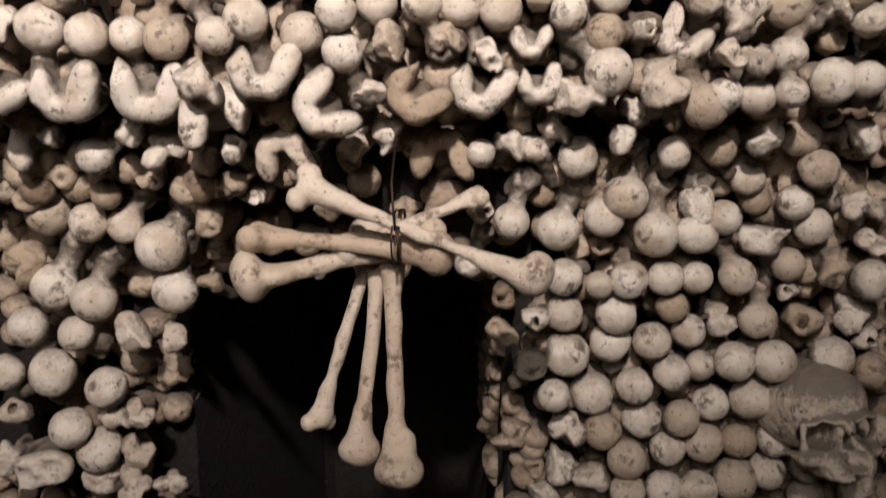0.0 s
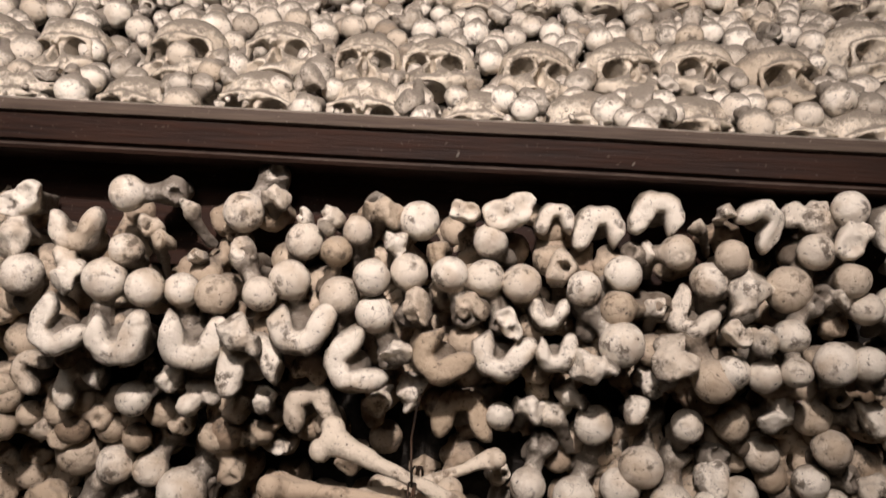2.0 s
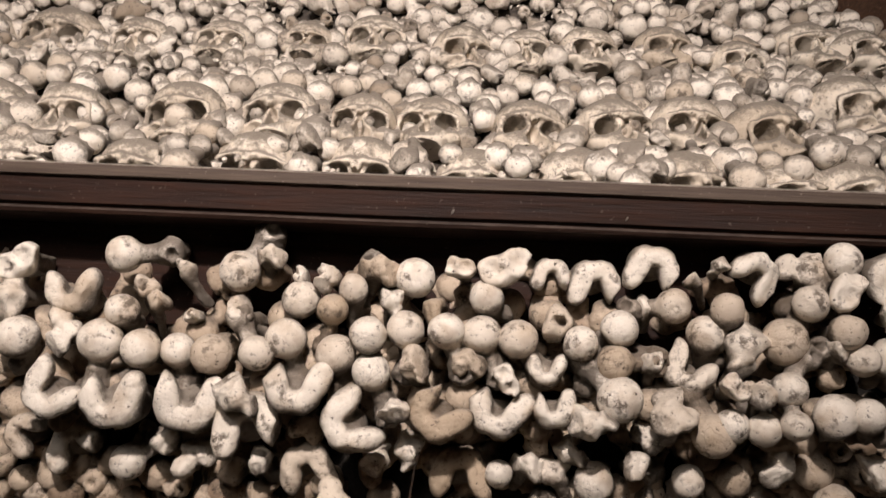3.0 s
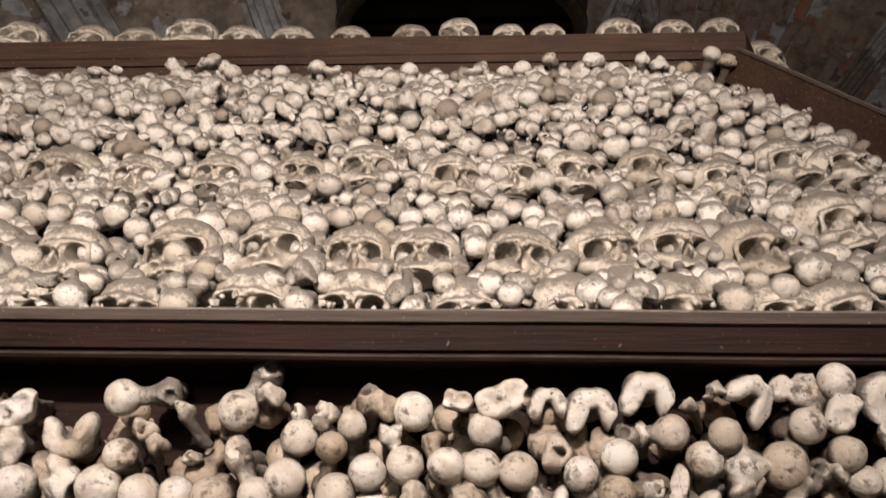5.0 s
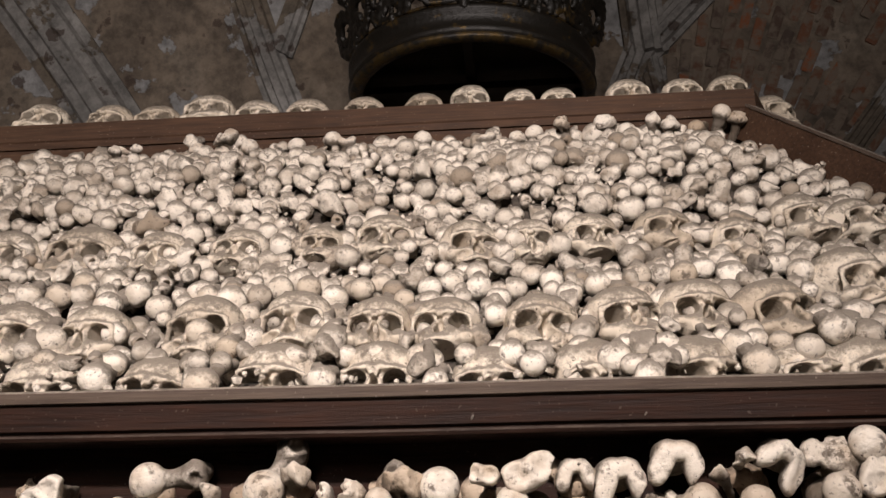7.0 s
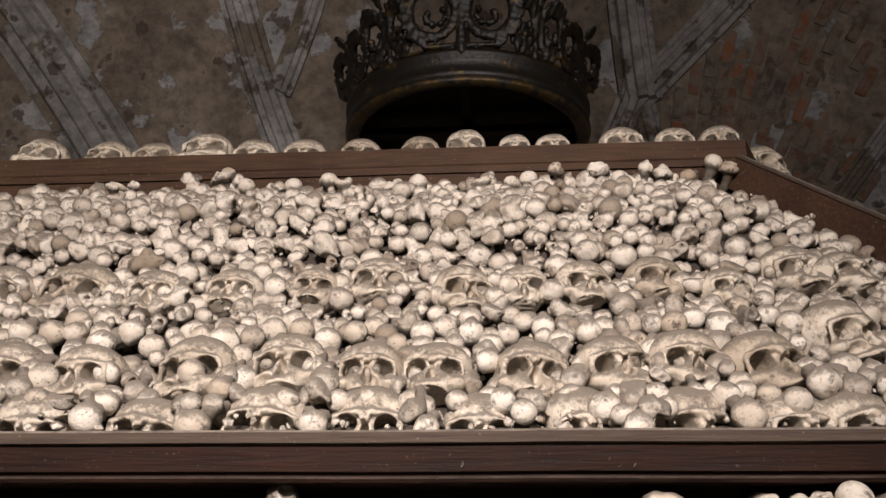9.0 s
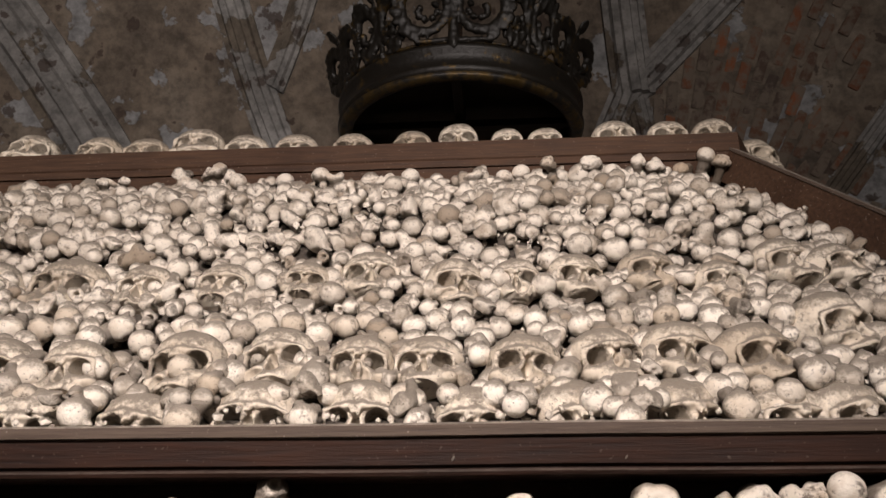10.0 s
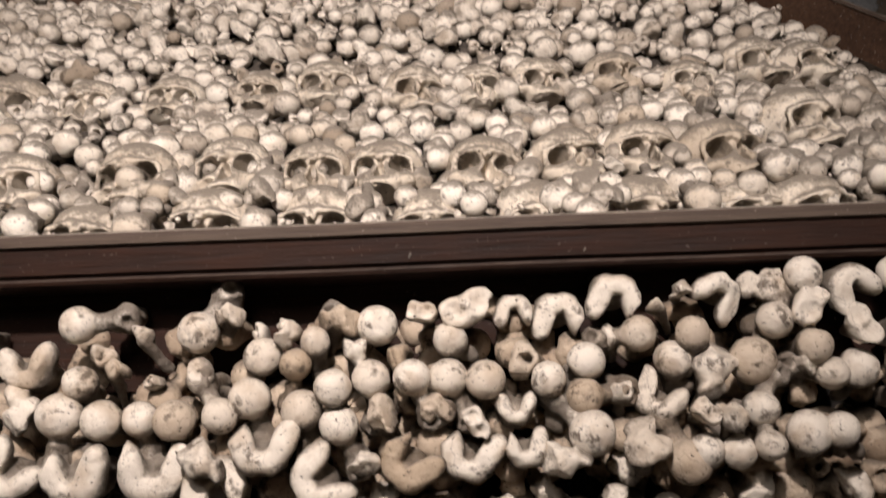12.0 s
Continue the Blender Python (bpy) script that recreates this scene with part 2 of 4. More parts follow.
def ball(p, c, r):
    return np.linalg.norm(p - np.array(c), axis=-1) - r


def egg(p, c, r):
    r = np.array(r)
    q = (p - np.array(c)) / r
    k = np.linalg.norm(q, axis=-1)
    return (k - 1) * k / np.maximum(np.linalg.norm(q / r, axis=-1), 1e-6)


def rod(p, a, b, ra, rb):
    a, b = np.array(a, float), np.array(b, float)
    h = np.clip(((p - a) @ (b - a)) / ((b - a) @ (b - a)), 0, 1)
    return np.linalg.norm(p - a - h[..., None] * (b - a), axis=-1) - (ra + (rb - ra) * h)


def join(a, b, k):
    h = np.clip(0.5 + 0.5 * (b - a) / k, 0, 1)
    return b + (a - b) * h - k * h * (1 - h)


def carve(a, b, k):
    return -join(-a, b, k)


def lumps(p, seed, scale, amount):
    r = np.random.RandomState(seed)
    out = np.zeros(p.shape[:-1])
    for octave in range(2):
        for _ in range(3):
            w = r.normal(size=3)
            w *= scale * (1 + octave) / np.linalg.norm(w)
            out += np.sin(p @ w + r.uniform(0, 6.3)) / (1 + octave)
    return amount * out / 3


# Ends of long bones: the end looks to -y, the shaft runs into the heap along +y.
def chipped(d, p, seed, count, reach, spread=0.15, front=False):
    """Breaks flat facets off a form round the origin."""
    r = np.random.RandomState(seed + 700)
    for _ in range(count):
        n = r.normal(size=3)
        if front:
            n[1] = -abs(n[1]) - 0.3
        n /= np.linalg.norm(n)
        d = carve(d, reach * r.uniform(1 - spread, 1 + spread) - p @ n, 0.0012)
    return d


def head_end(seed):
    """A round joint head on a short neck, with the seam where its cap ends."""
    r = np.random.RandomState(seed)
    sway = r.uniform(-0.007, 0.007, 2)

    def f(p):
        d = egg(p, (0, 0, 0), (0.024, 0.0225, 0.0235))
        d = carve(d, 0.0215 + 0.012 * seed % 0.004 - p @ np.array((0.25, 0.2, 0.94)) * (-1) ** seed, 0.004)
        d = np.minimum(d, rod(p, (0.2 * sway[0], 0.008, 0.2 * sway[1]), (sway[0], 0.055, sway[1]), 0.0165, 0.0115))
        d = join(d, egg(p, (0.016 * (-1) ** seed, 0.034, 0.008), (0.012, 0.014, 0.012)), 0.006)
        if seed % 3 == 0:
            d = carve(d, ball(p, (0.007, -0.024, -0.008), 0.0048), 0.002)
        if seed % 4 == 3:
            d = chipped(d, p, seed, 3, 0.0225, 0.06)
        return d + lumps(p, seed, 150, 0.0008) + 0.0011 * np.maximum(0, p[..., 1] / 0.02) * lumps(p, seed + 3, 520, 1.0)
    return f, (-0.036, -0.03, -0.034), (0.036, 0.058, 0.034)


def neck_end(seed):
    """A thigh bone's head with its neck and broken trochanter rising to +z."""
    r = np.random.RandomState(seed + 50)
    lean = r.uniform(-0.010, 0.010)

    def f(p):
        q = p - np.array((lean * 1.4, 0.016, 0.056))
        knob = egg(q, (0, 0, 0), (0.021, 0.017, 0.018))
        knob = carve(knob, egg(q, (0.003, -0.016, 0.006), (0.009, 0.012, 0.009)), 0.002)
        knob = chipped(knob, q, seed, 4, 0.0155, 0.15)
        d = join(knob, rod(p, (0, 0.006, 0.010), (lean, 0.020, 0.046), 0.0125, 0.0115), 0.006)
        d = join(d, egg(p, (-lean - 0.006, 0.036, 0.036), (0.012, 0.012, 0.014)), 0.008)
        d = join(d, rod(p, (lean, 0.03, 0.048), (lean, 0.075, 0.044), 0.015, 0.0135), 0.012)
        d = d + lumps(p, seed + 9, 420, 0.0016)
        d = join(d, egg(p, (0, 0, 0), (0.0245, 0.0235, 0.024)), 0.002)
        if seed % 2 == 0:
            d = carve(d, ball(p, (-0.006, -0.024, -0.006), 0.0045), 0.002)
        return d + lumps(p, seed + 9, 140, 0.0008)
    return f, (-0.036, -0.03, -0.03), (0.036, 0.08, 0.080)


def condyle_end(seed):
    """The two worn knuckles of a knee joint, the notch open to +z."""
    r = np.random.RandomState(seed + 90)
    spread, drop, slant = r.uniform(0.0225, 0.0255), r.uniform(-0.006, 0.006), r.uniform(-0.25, 0.25)

    def f(p):
        x, y, z = p[..., 0], p[..., 1], p[..., 2]
        d = None
        for side in (-1, 1):
            q = np.stack([x - side * (spread + 0.28 * z), y, z - side * drop], -1)
            lobe = egg(q, (0, 0.004, 0.004), (0.0195, 0.020, 0.033))
            d = lobe if d is None else join(d, lobe, 0.003)
        d = join(d, egg(p, (0, 0.010, -0.018), (0.035, 0.021, 0.021)), 0.006)
        d = carve(d, np.maximum(0.95 * np.abs(x) - 0.20 * (z + 0.008) - 0.005, np.maximum(y - 0.034, -0.004 - z)), 0.007)
        d = carve(d, np.linalg.norm(np.stack([x, z + 0.047], -1), axis=-1) - 0.013, 0.006)
        d = carve(d, y + 0.0125 + slant * x, 0.004)
        d = chipped(d, p - np.array((0, 0.005, 0)), seed, 3, 0.036, 0.08)
        d = join(d, egg(p, (0, 0.038, -0.010), (0.032, 0.030, 0.026)), 0.010)
        d = join(d, rod(p, (0, 0.04, -0.006), (0, 0.085, -0.004), 0.019, 0.016), 0.015)
        return d + lumps(p, seed + 19, 95, 0.0014) + lumps(p, seed + 20, 330, 0.0007)
    return f, (-0.060, -0.026, -0.048), (0.060, 0.09, 0.052)


def plateau_end(seed):
    """The flat, two-dished top of a shin bone, its rim chipped."""
    def f(p):
        p = p + np.array((0, 0.011, 0))
        d = egg(p, (-0.017, 0, 0), (0.022, 0.016, 0.022))
        d = join(d, egg(p, (0.017, 0, 0.002), (0.022, 0.016, 0.021)), 0.010)
        d = carve(d, p[..., 1] + 0.009, 0.002)
        d = join(d, rod(p, (0, 0.015, -0.002), (0, 0.075, -0.004), 0.02, 0.013), 0.014)
        d = carve(d, ball(p, (-0.017, -0.034, 0), 0.029), 0.0025)
        d = carve(d, ball(p, (0.017, -0.034, 0.002), 0.029), 0.0025)
        d = join(d, ball(p, (0, -0.007, 0.002), 0.005), 0.004)
        d = chipped(d, p, seed, 5, 0.029, 0.22)
        return d + lumps(p, seed + 29, 170, 0.0010) + lumps(p, seed + 30, 480, 0.0007)
    return f, (-0.045, -0.036, -0.032), (0.045, 0.07, 0.032)


def knob_end(seed):
    """A broken knuckle of a smaller bone, with split and hollow faces."""
    r = np.random.RandomState(seed + 130)
    c = r.uniform(-0.013, 0.013, (4, 3))
    size = r.uniform(0.012, 0.019, 4)
    squash = r.uniform(0.7, 1.2, 4)
    tail = r.uniform(-0.01, 0.01, 2)

    def f(p):
        d = ball(p, c[0] * (1, 0.3, 1), size[0])
        for i in (1, 2, 3):
            d = join(d, egg(p, c[i] * (1.4, 0.4, 1.4), (size[i], size[i] * 0.9, size[i] * squash[i])), 0.004)
        d = chipped(d, p, seed, 4, 0.0185, 0.2, True)
        d = join(d, rod(p, (0, 0.01, 0), (tail[0], 0.055, tail[1]), 0.012, 0.010), 0.008)
        d = carve(d, ball(p, (c[2][0], -0.024, c[2][2]), 0.008), 0.0015)
        if seed == 1:
            d = carve(d, egg(p, (c[1][0], -0.012, c[1][2]), (0.007, 0.02, 0.010)), 0.0015)
        return d + lumps(p, seed + 39, 210, 0.0022) + lumps(p, seed + 40, 560, 0.0011)
    return f, (-0.038, -0.032, -0.038), (0.038, 0.06, 0.038)


def skull_shape(seed):
    """A skull without its lower jaw, the face to -y."""
    r = np.random.RandomState(seed + 200)
    w, h, skew = r.uniform(0.95, 1.05), r.uniform(0.94, 1.06), r.uniform(-0.003, 0.003)
    broken, ox, oz = seed % 4, r.uniform(0.0182, 0.0200), r.uniform(0.0158, 0.0180)

    def f(p):
        p = p / np.array((w, 1, h))
        d = egg(p, (0, 0.012, 0.018), (0.068, 0.088, 0.062))
        d = join(d, egg(p, (0, -0.043, 0.026), (0.055, 0.040, 0.038)), 0.03)
        d = join(d, egg(p, (0, -0.052, -0.034), (0.045, 0.036, 0.046)), 0.016)
        for s in (-1, 1):
            d = join(d, egg(p, (s * 0.046, -0.062, -0.040), (0.018, 0.019, 0.013)), 0.010)
            d = join(d, rod(p, (s * 0.055, -0.052, -0.038), (s * 0.068, -0.005, -0.028), 0.006, 0.005), 0.006)
            d = join(d, rod(p, (s * 0.010, -0.090, 0.008), (s * 0.050, -0.074, 0.006), 0.0056, 0.0050), 0.008)
            d = join(d, rod(p, (s * 0.051, -0.068, 0.004), (s * 0.053, -0.064, -0.034), 0.0055, 0.0065), 0.006)
            d = join(d, egg(p, (s * 0.022, -0.076, -0.048), (0.016, 0.016, 0.020)), 0.010)
        d = join(d, rod(p, (0, -0.090, 0.004), (0, -0.095, -0.010), 0.0085, 0.0060), 0.005)
        d = join(d, egg(p, (0, -0.074, -0.064), (0.031, 0.026, 0.020)), 0.012)
        for s in (-1, 1):
            d = carve(d, egg(p, (s * 0.0315 + skew, -0.078, -0.011), (ox, 0.056, oz)), 0.0016)
            d = carve(d, egg(p, (s * 0.070, -0.03, -0.026), (0.010, 0.026, 0.015)), 0.006)
        d = carve(d, egg(p, (skew, -0.098, -0.036), (0.0135, 0.044, 0.0130)), 0.0016)
        d = carve(d, egg(p, (skew, -0.098, -0.025), (0.0090, 0.042, 0.018)), 0.0016)
        d = np.maximum(d, -0.068 - p[..., 2] + 0.002 * np.sin(p[..., 0] * 120))
        for i in range(9):
            a = (i - 4) / 4 * 1.25
            d = carve(d, ball(p, (0.025 * math.sin(a), -0.070 - 0.024 * math.cos(a), -0.068), 0.0034), 0.002)
        if broken == 1:
            d = carve(d, egg(p, (0.012, -0.1, -0.05), (0.018, 0.03, 0.02)), 0.004)
        if broken == 2:
            d = carve(d, egg(p, (-0.03, -0.095, -0.05), (0.02, 0.03, 0.012)), 0.005)
        return 0.8 * d + lumps(p, seed + 49, 80, 0.0012) + lumps(p, seed + 51, 420, 0.0005)
    return f, (-0.082, -0.115, -0.095), (0.082, 0.110, 0.098)


KINDS = {"B": (head_end, 4, 0.048, 0.0034, "thigh_bone", "ivory thigh bone with round stained head jutting from the heap", "bone"),
         "N": (neck_end, 5, 0.048, 0.0034, "thigh_bone", "weathered thigh bone with bare neck and ball, stacked in the heap", "bone"),
         "C": (condyle_end, 5, 0.090, 0.0034, "knee_bone", "forked knee end of an ivory thigh bone, stacked in the heap", "bone"),
         "T": (plateau_end, 3, 0.078, 0.0034, "shin_bone", "flat dished shin bone end, dusty, stacked in the heap", "bone"),
         "K": (knob_end, 6, 0.05, 0.0034, "small_bone", "worn and broken knuckle of a small bone wedged in the heap", "bone")}
ENDS = {}
for key, (build, variants, width, step, name, label, category) in KINDS.items():
    for i in range(variants):
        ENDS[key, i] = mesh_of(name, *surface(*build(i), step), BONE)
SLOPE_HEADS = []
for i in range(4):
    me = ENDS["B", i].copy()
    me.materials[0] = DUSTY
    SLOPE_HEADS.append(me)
SMALL, COARSE = {}, {}
for key, variants in (("B", 4), ("K", 6), ("N", 3), ("T", 2)):
    for i in range(variants):
        SMALL[key, i] = surface(*KINDS[key][0](i), 0.0048)
        COARSE[key, i] = surface(*KINDS[key][0](i), 0.0062)
SKULLS = []
for i in range(6):
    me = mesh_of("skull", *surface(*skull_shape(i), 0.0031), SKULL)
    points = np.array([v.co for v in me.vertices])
    # mask of sockets and nose, which take the stain and painted shade
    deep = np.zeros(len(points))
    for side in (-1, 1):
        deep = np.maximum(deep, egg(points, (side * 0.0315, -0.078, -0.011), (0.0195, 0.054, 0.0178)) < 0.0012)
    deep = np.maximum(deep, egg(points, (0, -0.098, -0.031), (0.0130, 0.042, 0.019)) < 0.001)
    layer = me.attributes.new("hollow_stain_shade", "FLOAT", "POINT")
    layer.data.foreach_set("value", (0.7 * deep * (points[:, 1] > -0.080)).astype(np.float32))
    SKULLS.append(me)

dice = random.Random(7)


def bone_thing(key, m, group, mat_mesh=None):
    _, variants, _, _, name, label, category = KINDS[key]
    ob = new(name, mat_mesh or ENDS[key, dice.randrange(variants)])
    ob.matrix_world = m
    return tagged(ob, label, category, group)


# ---- small helpers for built forms ----
def part(name, bm, mat, parent=None, label=""):
    me = bpy.data.meshes.new(name)
    bm.to_mesh(me)
    bm.free()
    me.materials.append(mat)
    ob = new(name, me)
    ob.parent = parent
    if label:
        ob["label"] = label
    return ob


def box(bm, lo, hi, bevel=0.0):
    m = Matrix.LocRotScale([(a + b) / 2 for a, b in zip(lo, hi)], None, [b - a for a, b in zip(lo, hi)])
    made = bmesh.ops.create_cube(bm, size=1, matrix=m)
    if bevel:
        edges = list({e for v in made["verts"] for e in v.link_edges})
        bmesh.ops.bevel(bm, geom=edges, offset=bevel, segments=2, affect="EDGES", profile=0.6)
    return bm


def sweep(points, profile, closed_profile=True):
    """A bmesh of a profile of (across, up) pairs run straight from the first point to the second."""
    bm = bmesh.new()
    a, b = Vector(points[0]), Vector(points[1])
    run = (b - a).normalized()
    side = run.cross(Vector((0, 0, 1))).normalized()
    rise = side.cross(run).normalized()
    cuts = 60
    rings = []
    for i in range(cuts + 1):
        p = a.lerp(b, i / cuts)
        rings.append([bm.verts.new(p + side * (u + 0.0007 * noise.noise(p * 9)) + rise * (v + 0.0012 * noise.noise(p * 4 + Vector((5, 0, 0))))) for u, v in profile])
    n = len(profile)
    for r, s in zip(rings, rings[1:]):
        for j in range(n):
            bm.faces.new((r[j], r[(j + 1) % n], s[(j + 1) % n], s[j]))
    bm.faces.new(rings[0][::-1])
    bm.faces.new(rings[-1])
    bmesh.ops.recalc_face_normals(bm, faces=bm.faces)
    return bm


# ---- the place: floor, walls, vault ----
bm = box(bmesh.new(), (-4.2, -4.2, -0.1), (4.2, 4.2, 0.0))
tagged(part("floor", bm, PLASTER), "worn grey stone floor of the chapel", "floor", kind="structure")


def shell(name, f, us, vs, thick, mat, label, category):
    """A sheet with thickness: f(u, v) gives the point and the way to its back."""
    bm = bmesh.new()
    front = [[bm.verts.new(f(u, v)[0]) for v in vs] for u in us]
    back = [[bm.verts.new(f(u, v)[0] + thick * f(u, v)[1]) for v in vs] for u in us]
    nu, nv = len(us), len(vs)
    for i in range(nu - 1):
        for j in range(nv - 1):
            bm.faces.new((front[i][j], front[i + 1][j], front[i + 1][j + 1], front[i][j + 1]))
            bm.faces.new((back[i][j], back[i][j + 1], back[i + 1][j + 1], back[i + 1][j]))
    for i in range(nu - 1):
        for j in (0, nv - 1):
            bm.faces.new((front[i][j], front[i + 1][j], back[i + 1][j], back[i][j]))
    for j in range(nv - 1):
        for i in (0, nu - 1):
            bm.faces.new((front[i][j], front[i][j + 1], back[i][j + 1], back[i][j]))
    bmesh.ops.recalc_face_normals(bm, faces=bm.faces)
    ob = part(name, bm, mat)
    return tagged(ob, label, category, kind="structure")


def vault_y(x, z):
    """The back wall, which bends forward into the vault."""
    lift = max(0.0, z - 3.3)
    return 3.52 - 0.28 * lift * lift - 0.03 * x * x + 0.015 * noise.noise(Vector((x * 2, z * 2, 0)))


def vault_point(x, z, proud=0.0):
    return Vector((x, vault_y(x, z) - proud, z))


BACK = Vector((0, 1, 0.15))
shell("wall_north", lambda u, v: (vault_point(u, v), BACK), np.linspace(-4.2, 4.2, 85), np.linspace(0, 5.0, 51), 0.3, PLASTER,
      "dark patchy vault wall of crumbling plaster over brick", "wall")
for name, lo, hi in (("wall_west", (-4.5, -4.5, 0), (-4.2, 4.4, 5)), ("wall_east", (4.2, -4.5, 0), (4.5, 4.4, 5)), ("wall_south", (-4.2, -4.5, 0), (4.2, -4.2, 5))):
    tagged(part(name, box(bmesh.new(), lo, hi), PLASTER), "dim plastered chapel wall", "wall", kind="structure")
tagged(part("ceiling", box(bmesh.new(), (-4.5, -4.5, 5.0), (4.5, 4.4, 5.2)), PLASTER), "dark plaster ceiling of the chapel", "ceiling", kind="structure")


def rib(a, b, width, proud, bend=0.0):
    """A moulded vault rib that follows the wall from a to b, given as (x, z)."""
    bm = bmesh.new()
    a, b = Vector(a), Vector(b)
    run = (b - a).normalized()
    side = Vector((-run.y, run.x))
    profile = [(-0.5, -0.02), (-0.5, 0.35), (-0.36, 0.4), (-0.3, 0.75), (-0.14, 0.8), (-0.1, 1.0), (0.1, 1.0), (0.14, 0.8), (0.3, 0.75), (0.36, 0.4), (0.5, 0.35), (0.5, -0.02)]
    rings = []
    for i in range(25):
        c = a.lerp(b, i / 24) + side * bend * math.sin(math.pi * i / 24)
        rings.append([])
        for u, v in profile:
            q = c + side * u * width
            rings[-1].append(bm.verts.new(vault_point(q.x, q.y, proud * v + 0.006 * noise.noise(Vector((q.x * 7, q.y * 7, u))))))
    for r, s in zip(rings, rings[1:]):
        for j in range(len(profile) - 1):
            bm.faces.new((r[j], r[j + 1], s[j + 1], s[j]))
    bm.faces.new(rings[0])
    bm.faces.new(rings[-1])
    bmesh.ops.recalc_face_normals(bm, faces=bm.faces)
    tagged(part("trim", bm, RIB), "grey chipped plaster vault rib on the wall", "vault rib", "vault ribs", "structure")


rib((-2.62, 4.55), (-1.60, 3.10), 0.30, 0.10, 0.03)
rib((-1.30, 4.55), (-0.80, 3.05), 0.17, 0.06, -0.05)
rib((-0.72, 4.5), (-1.02, 3.75), 0.12, 0.05)
rib((0.58, 4.6), (0.68, 3.66), 0.19, 0.09)
rib((1.35, 4.32), (0.66, 3.68), 0.15, 0.07)
rib((0.68, 3.74), (0.40, 3.12), 0.16, 0.07)
rib((0.67, 3.70), (0.78, 3.05), 0.13, 0.05)
rib((2.25, 4.1), (1.30, 2.9), 0.10, 0.05)

# ---- heap of bones: its core ----
SLOPE = ((0.90, 1.70), (1.05, 1.775), (1.29, 1.925), (1.58, 2.17), (1.72, 2.335), (1.98, 2.60), (2.2, 2.66))


def slope_z(y):
    return float(np.interp(y, [a for a, b in SLOPE], [b for a, b in SLOPE]))


def hip_x(y):
    """Where the hip board bounds the slope."""
    return 0.612 + (1.96 - y) * 0.62


def core_y(x, z):
    """The front of the core, with the dark arched niche."""
    y = 1.10 if z > 1.37 else 1.10 + min(0.06, (1.37 - z) * 0.8)
    if x < -0.15 and z < 1.37:
        y += 0.05
    dx = (x + 0.125) / 0.225
    top = 1.25 - 0.03 * abs(dx) ** 3
    if abs(dx) < 1 and z < top:
        y += 0.95 * math.sin(min(1, (1 - abs(dx)) * 6) * 1.57) * math.sin(min(1, (top - z) / 0.12) * 1.57)
    return y


def core_point(u, v):
    p = Vector((u, core_y(u, v), v))
    p.y += 0.012 * noise.noise(p * 16)
    return p, Vector((0, 1, 0))


# backing sheet, coloured as the shade in gaps and niche
ob = shell("ground", core_point, np.linspace(-1.5, 1.9, 171), np.linspace(0, 1.70, 86), 0.5, GAP_SHADE, "near-black backing painted as shade behind the heap's front bones", "bone heap")


def bed_point(u, v):
    u = min(u, hip_x(v) + 0.01)
    return Vector((u, v, slope_z(v) - 0.034 - 0.04 * max(0, min(1, 1 - (hip_x(v) - u) / 0.16)) - 0.045 * max(0, min(1, (v - 1.80) / 0.18)) + 0.012 * noise.noise(Vector((u, v, 0)) * 14))), Vector((0, 0, -1))


ob = shell("ground", bed_point, np.linspace(-1.9, 1.75, 110), np.linspace(1.075, 2.2, 60), 0.06, SHADED_DUST, "dusty packed bone bed under the sloping heap", "bone heap")

# ---- wooden rails ----
rail = tagged(new("wooden_rail"), "dark stained moulded wooden rail with dusty top, holding the bones", "rail")
LIP = [(0.0, 1.772), (0.0, 1.759), (0.004, 1.757), (0.09, 1.757), (0.09, 1.776), (0.006, 1.7755)]
FACE = [(0.006, 1.7565), (0.008, 1.7255), (0.012, 1.7235), (0.09, 1.7235), (0.09, 1.7565)]
BEAD = [(0.005, 1.7195), (0.003, 1.7165), (0.005, 1.7125), (0.014, 1.7115), (0.09, 1.7115), (0.09, 1.7230), (0.014, 1.7230), (0.014, 1.7195)]
FASCIA = [(0.082, 1.711), (0.082, 1.585), (0.09, 1.585), (0.09, 1.711)]
for name, profile, mat in (("lip", LIP, DUSTY_WOOD), ("face_board", FACE, WOOD), ("bead", BEAD, WOOD), ("fascia", FASCIA, WOOD)):
    part(name, sweep(((-1.4, 0.986, 0), (1.75, 0.986, 0)), [(-u, v) for u, v in profile]), mat, rail)

for x, z, size in ((-0.020, 1.732, 0.0032), (0.185, 1.732, 0.0026)):
    bm = bmesh.new()
    bmesh.ops.create_icosphere(bm, subdivisions=1, radius=size, matrix=Matrix.LocRotScale((x, 0.9915, z), Euler((0.3, 0.5, 0)), (0.5, 0.35, 1.2)))
    part("paint_chip", bm, DUSTY, rail, "pale flake")

top_rail = tagged(new("wooden_rail"), "brown worn wooden rail edging the heap's top", "rail")
part("face_board", sweep(((-1.9, 2.0, 0), (0.672, 2.0, 0)), [(0, 2.690), (0, 2.640), (-0.004, 2.636), (-0.004, 2.617), (-0.05, 2.617), (-0.05, 2.692)]), WORN_WOOD, top_rail)
part("side_board", sweep(((0.674, 2.0, 0), (0.98, 2.62, 0)), [(0, 2.690), (0, 2.617), (-0.04, 2.617), (-0.04, 2.692)]), WORN_WOOD, top_rail)
part("fascia", sweep(((-1.9, 2.012, 0), (0.655, 2.012, 0)), [(0, 2.6165), (0, 2.52), (-0.03, 2.52), (-0.03, 2.6165)]), WORN_WOOD, top_rail)
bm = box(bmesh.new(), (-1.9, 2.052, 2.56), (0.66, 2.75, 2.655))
part("shelf", bm, GAP_SHADE, top_rail)

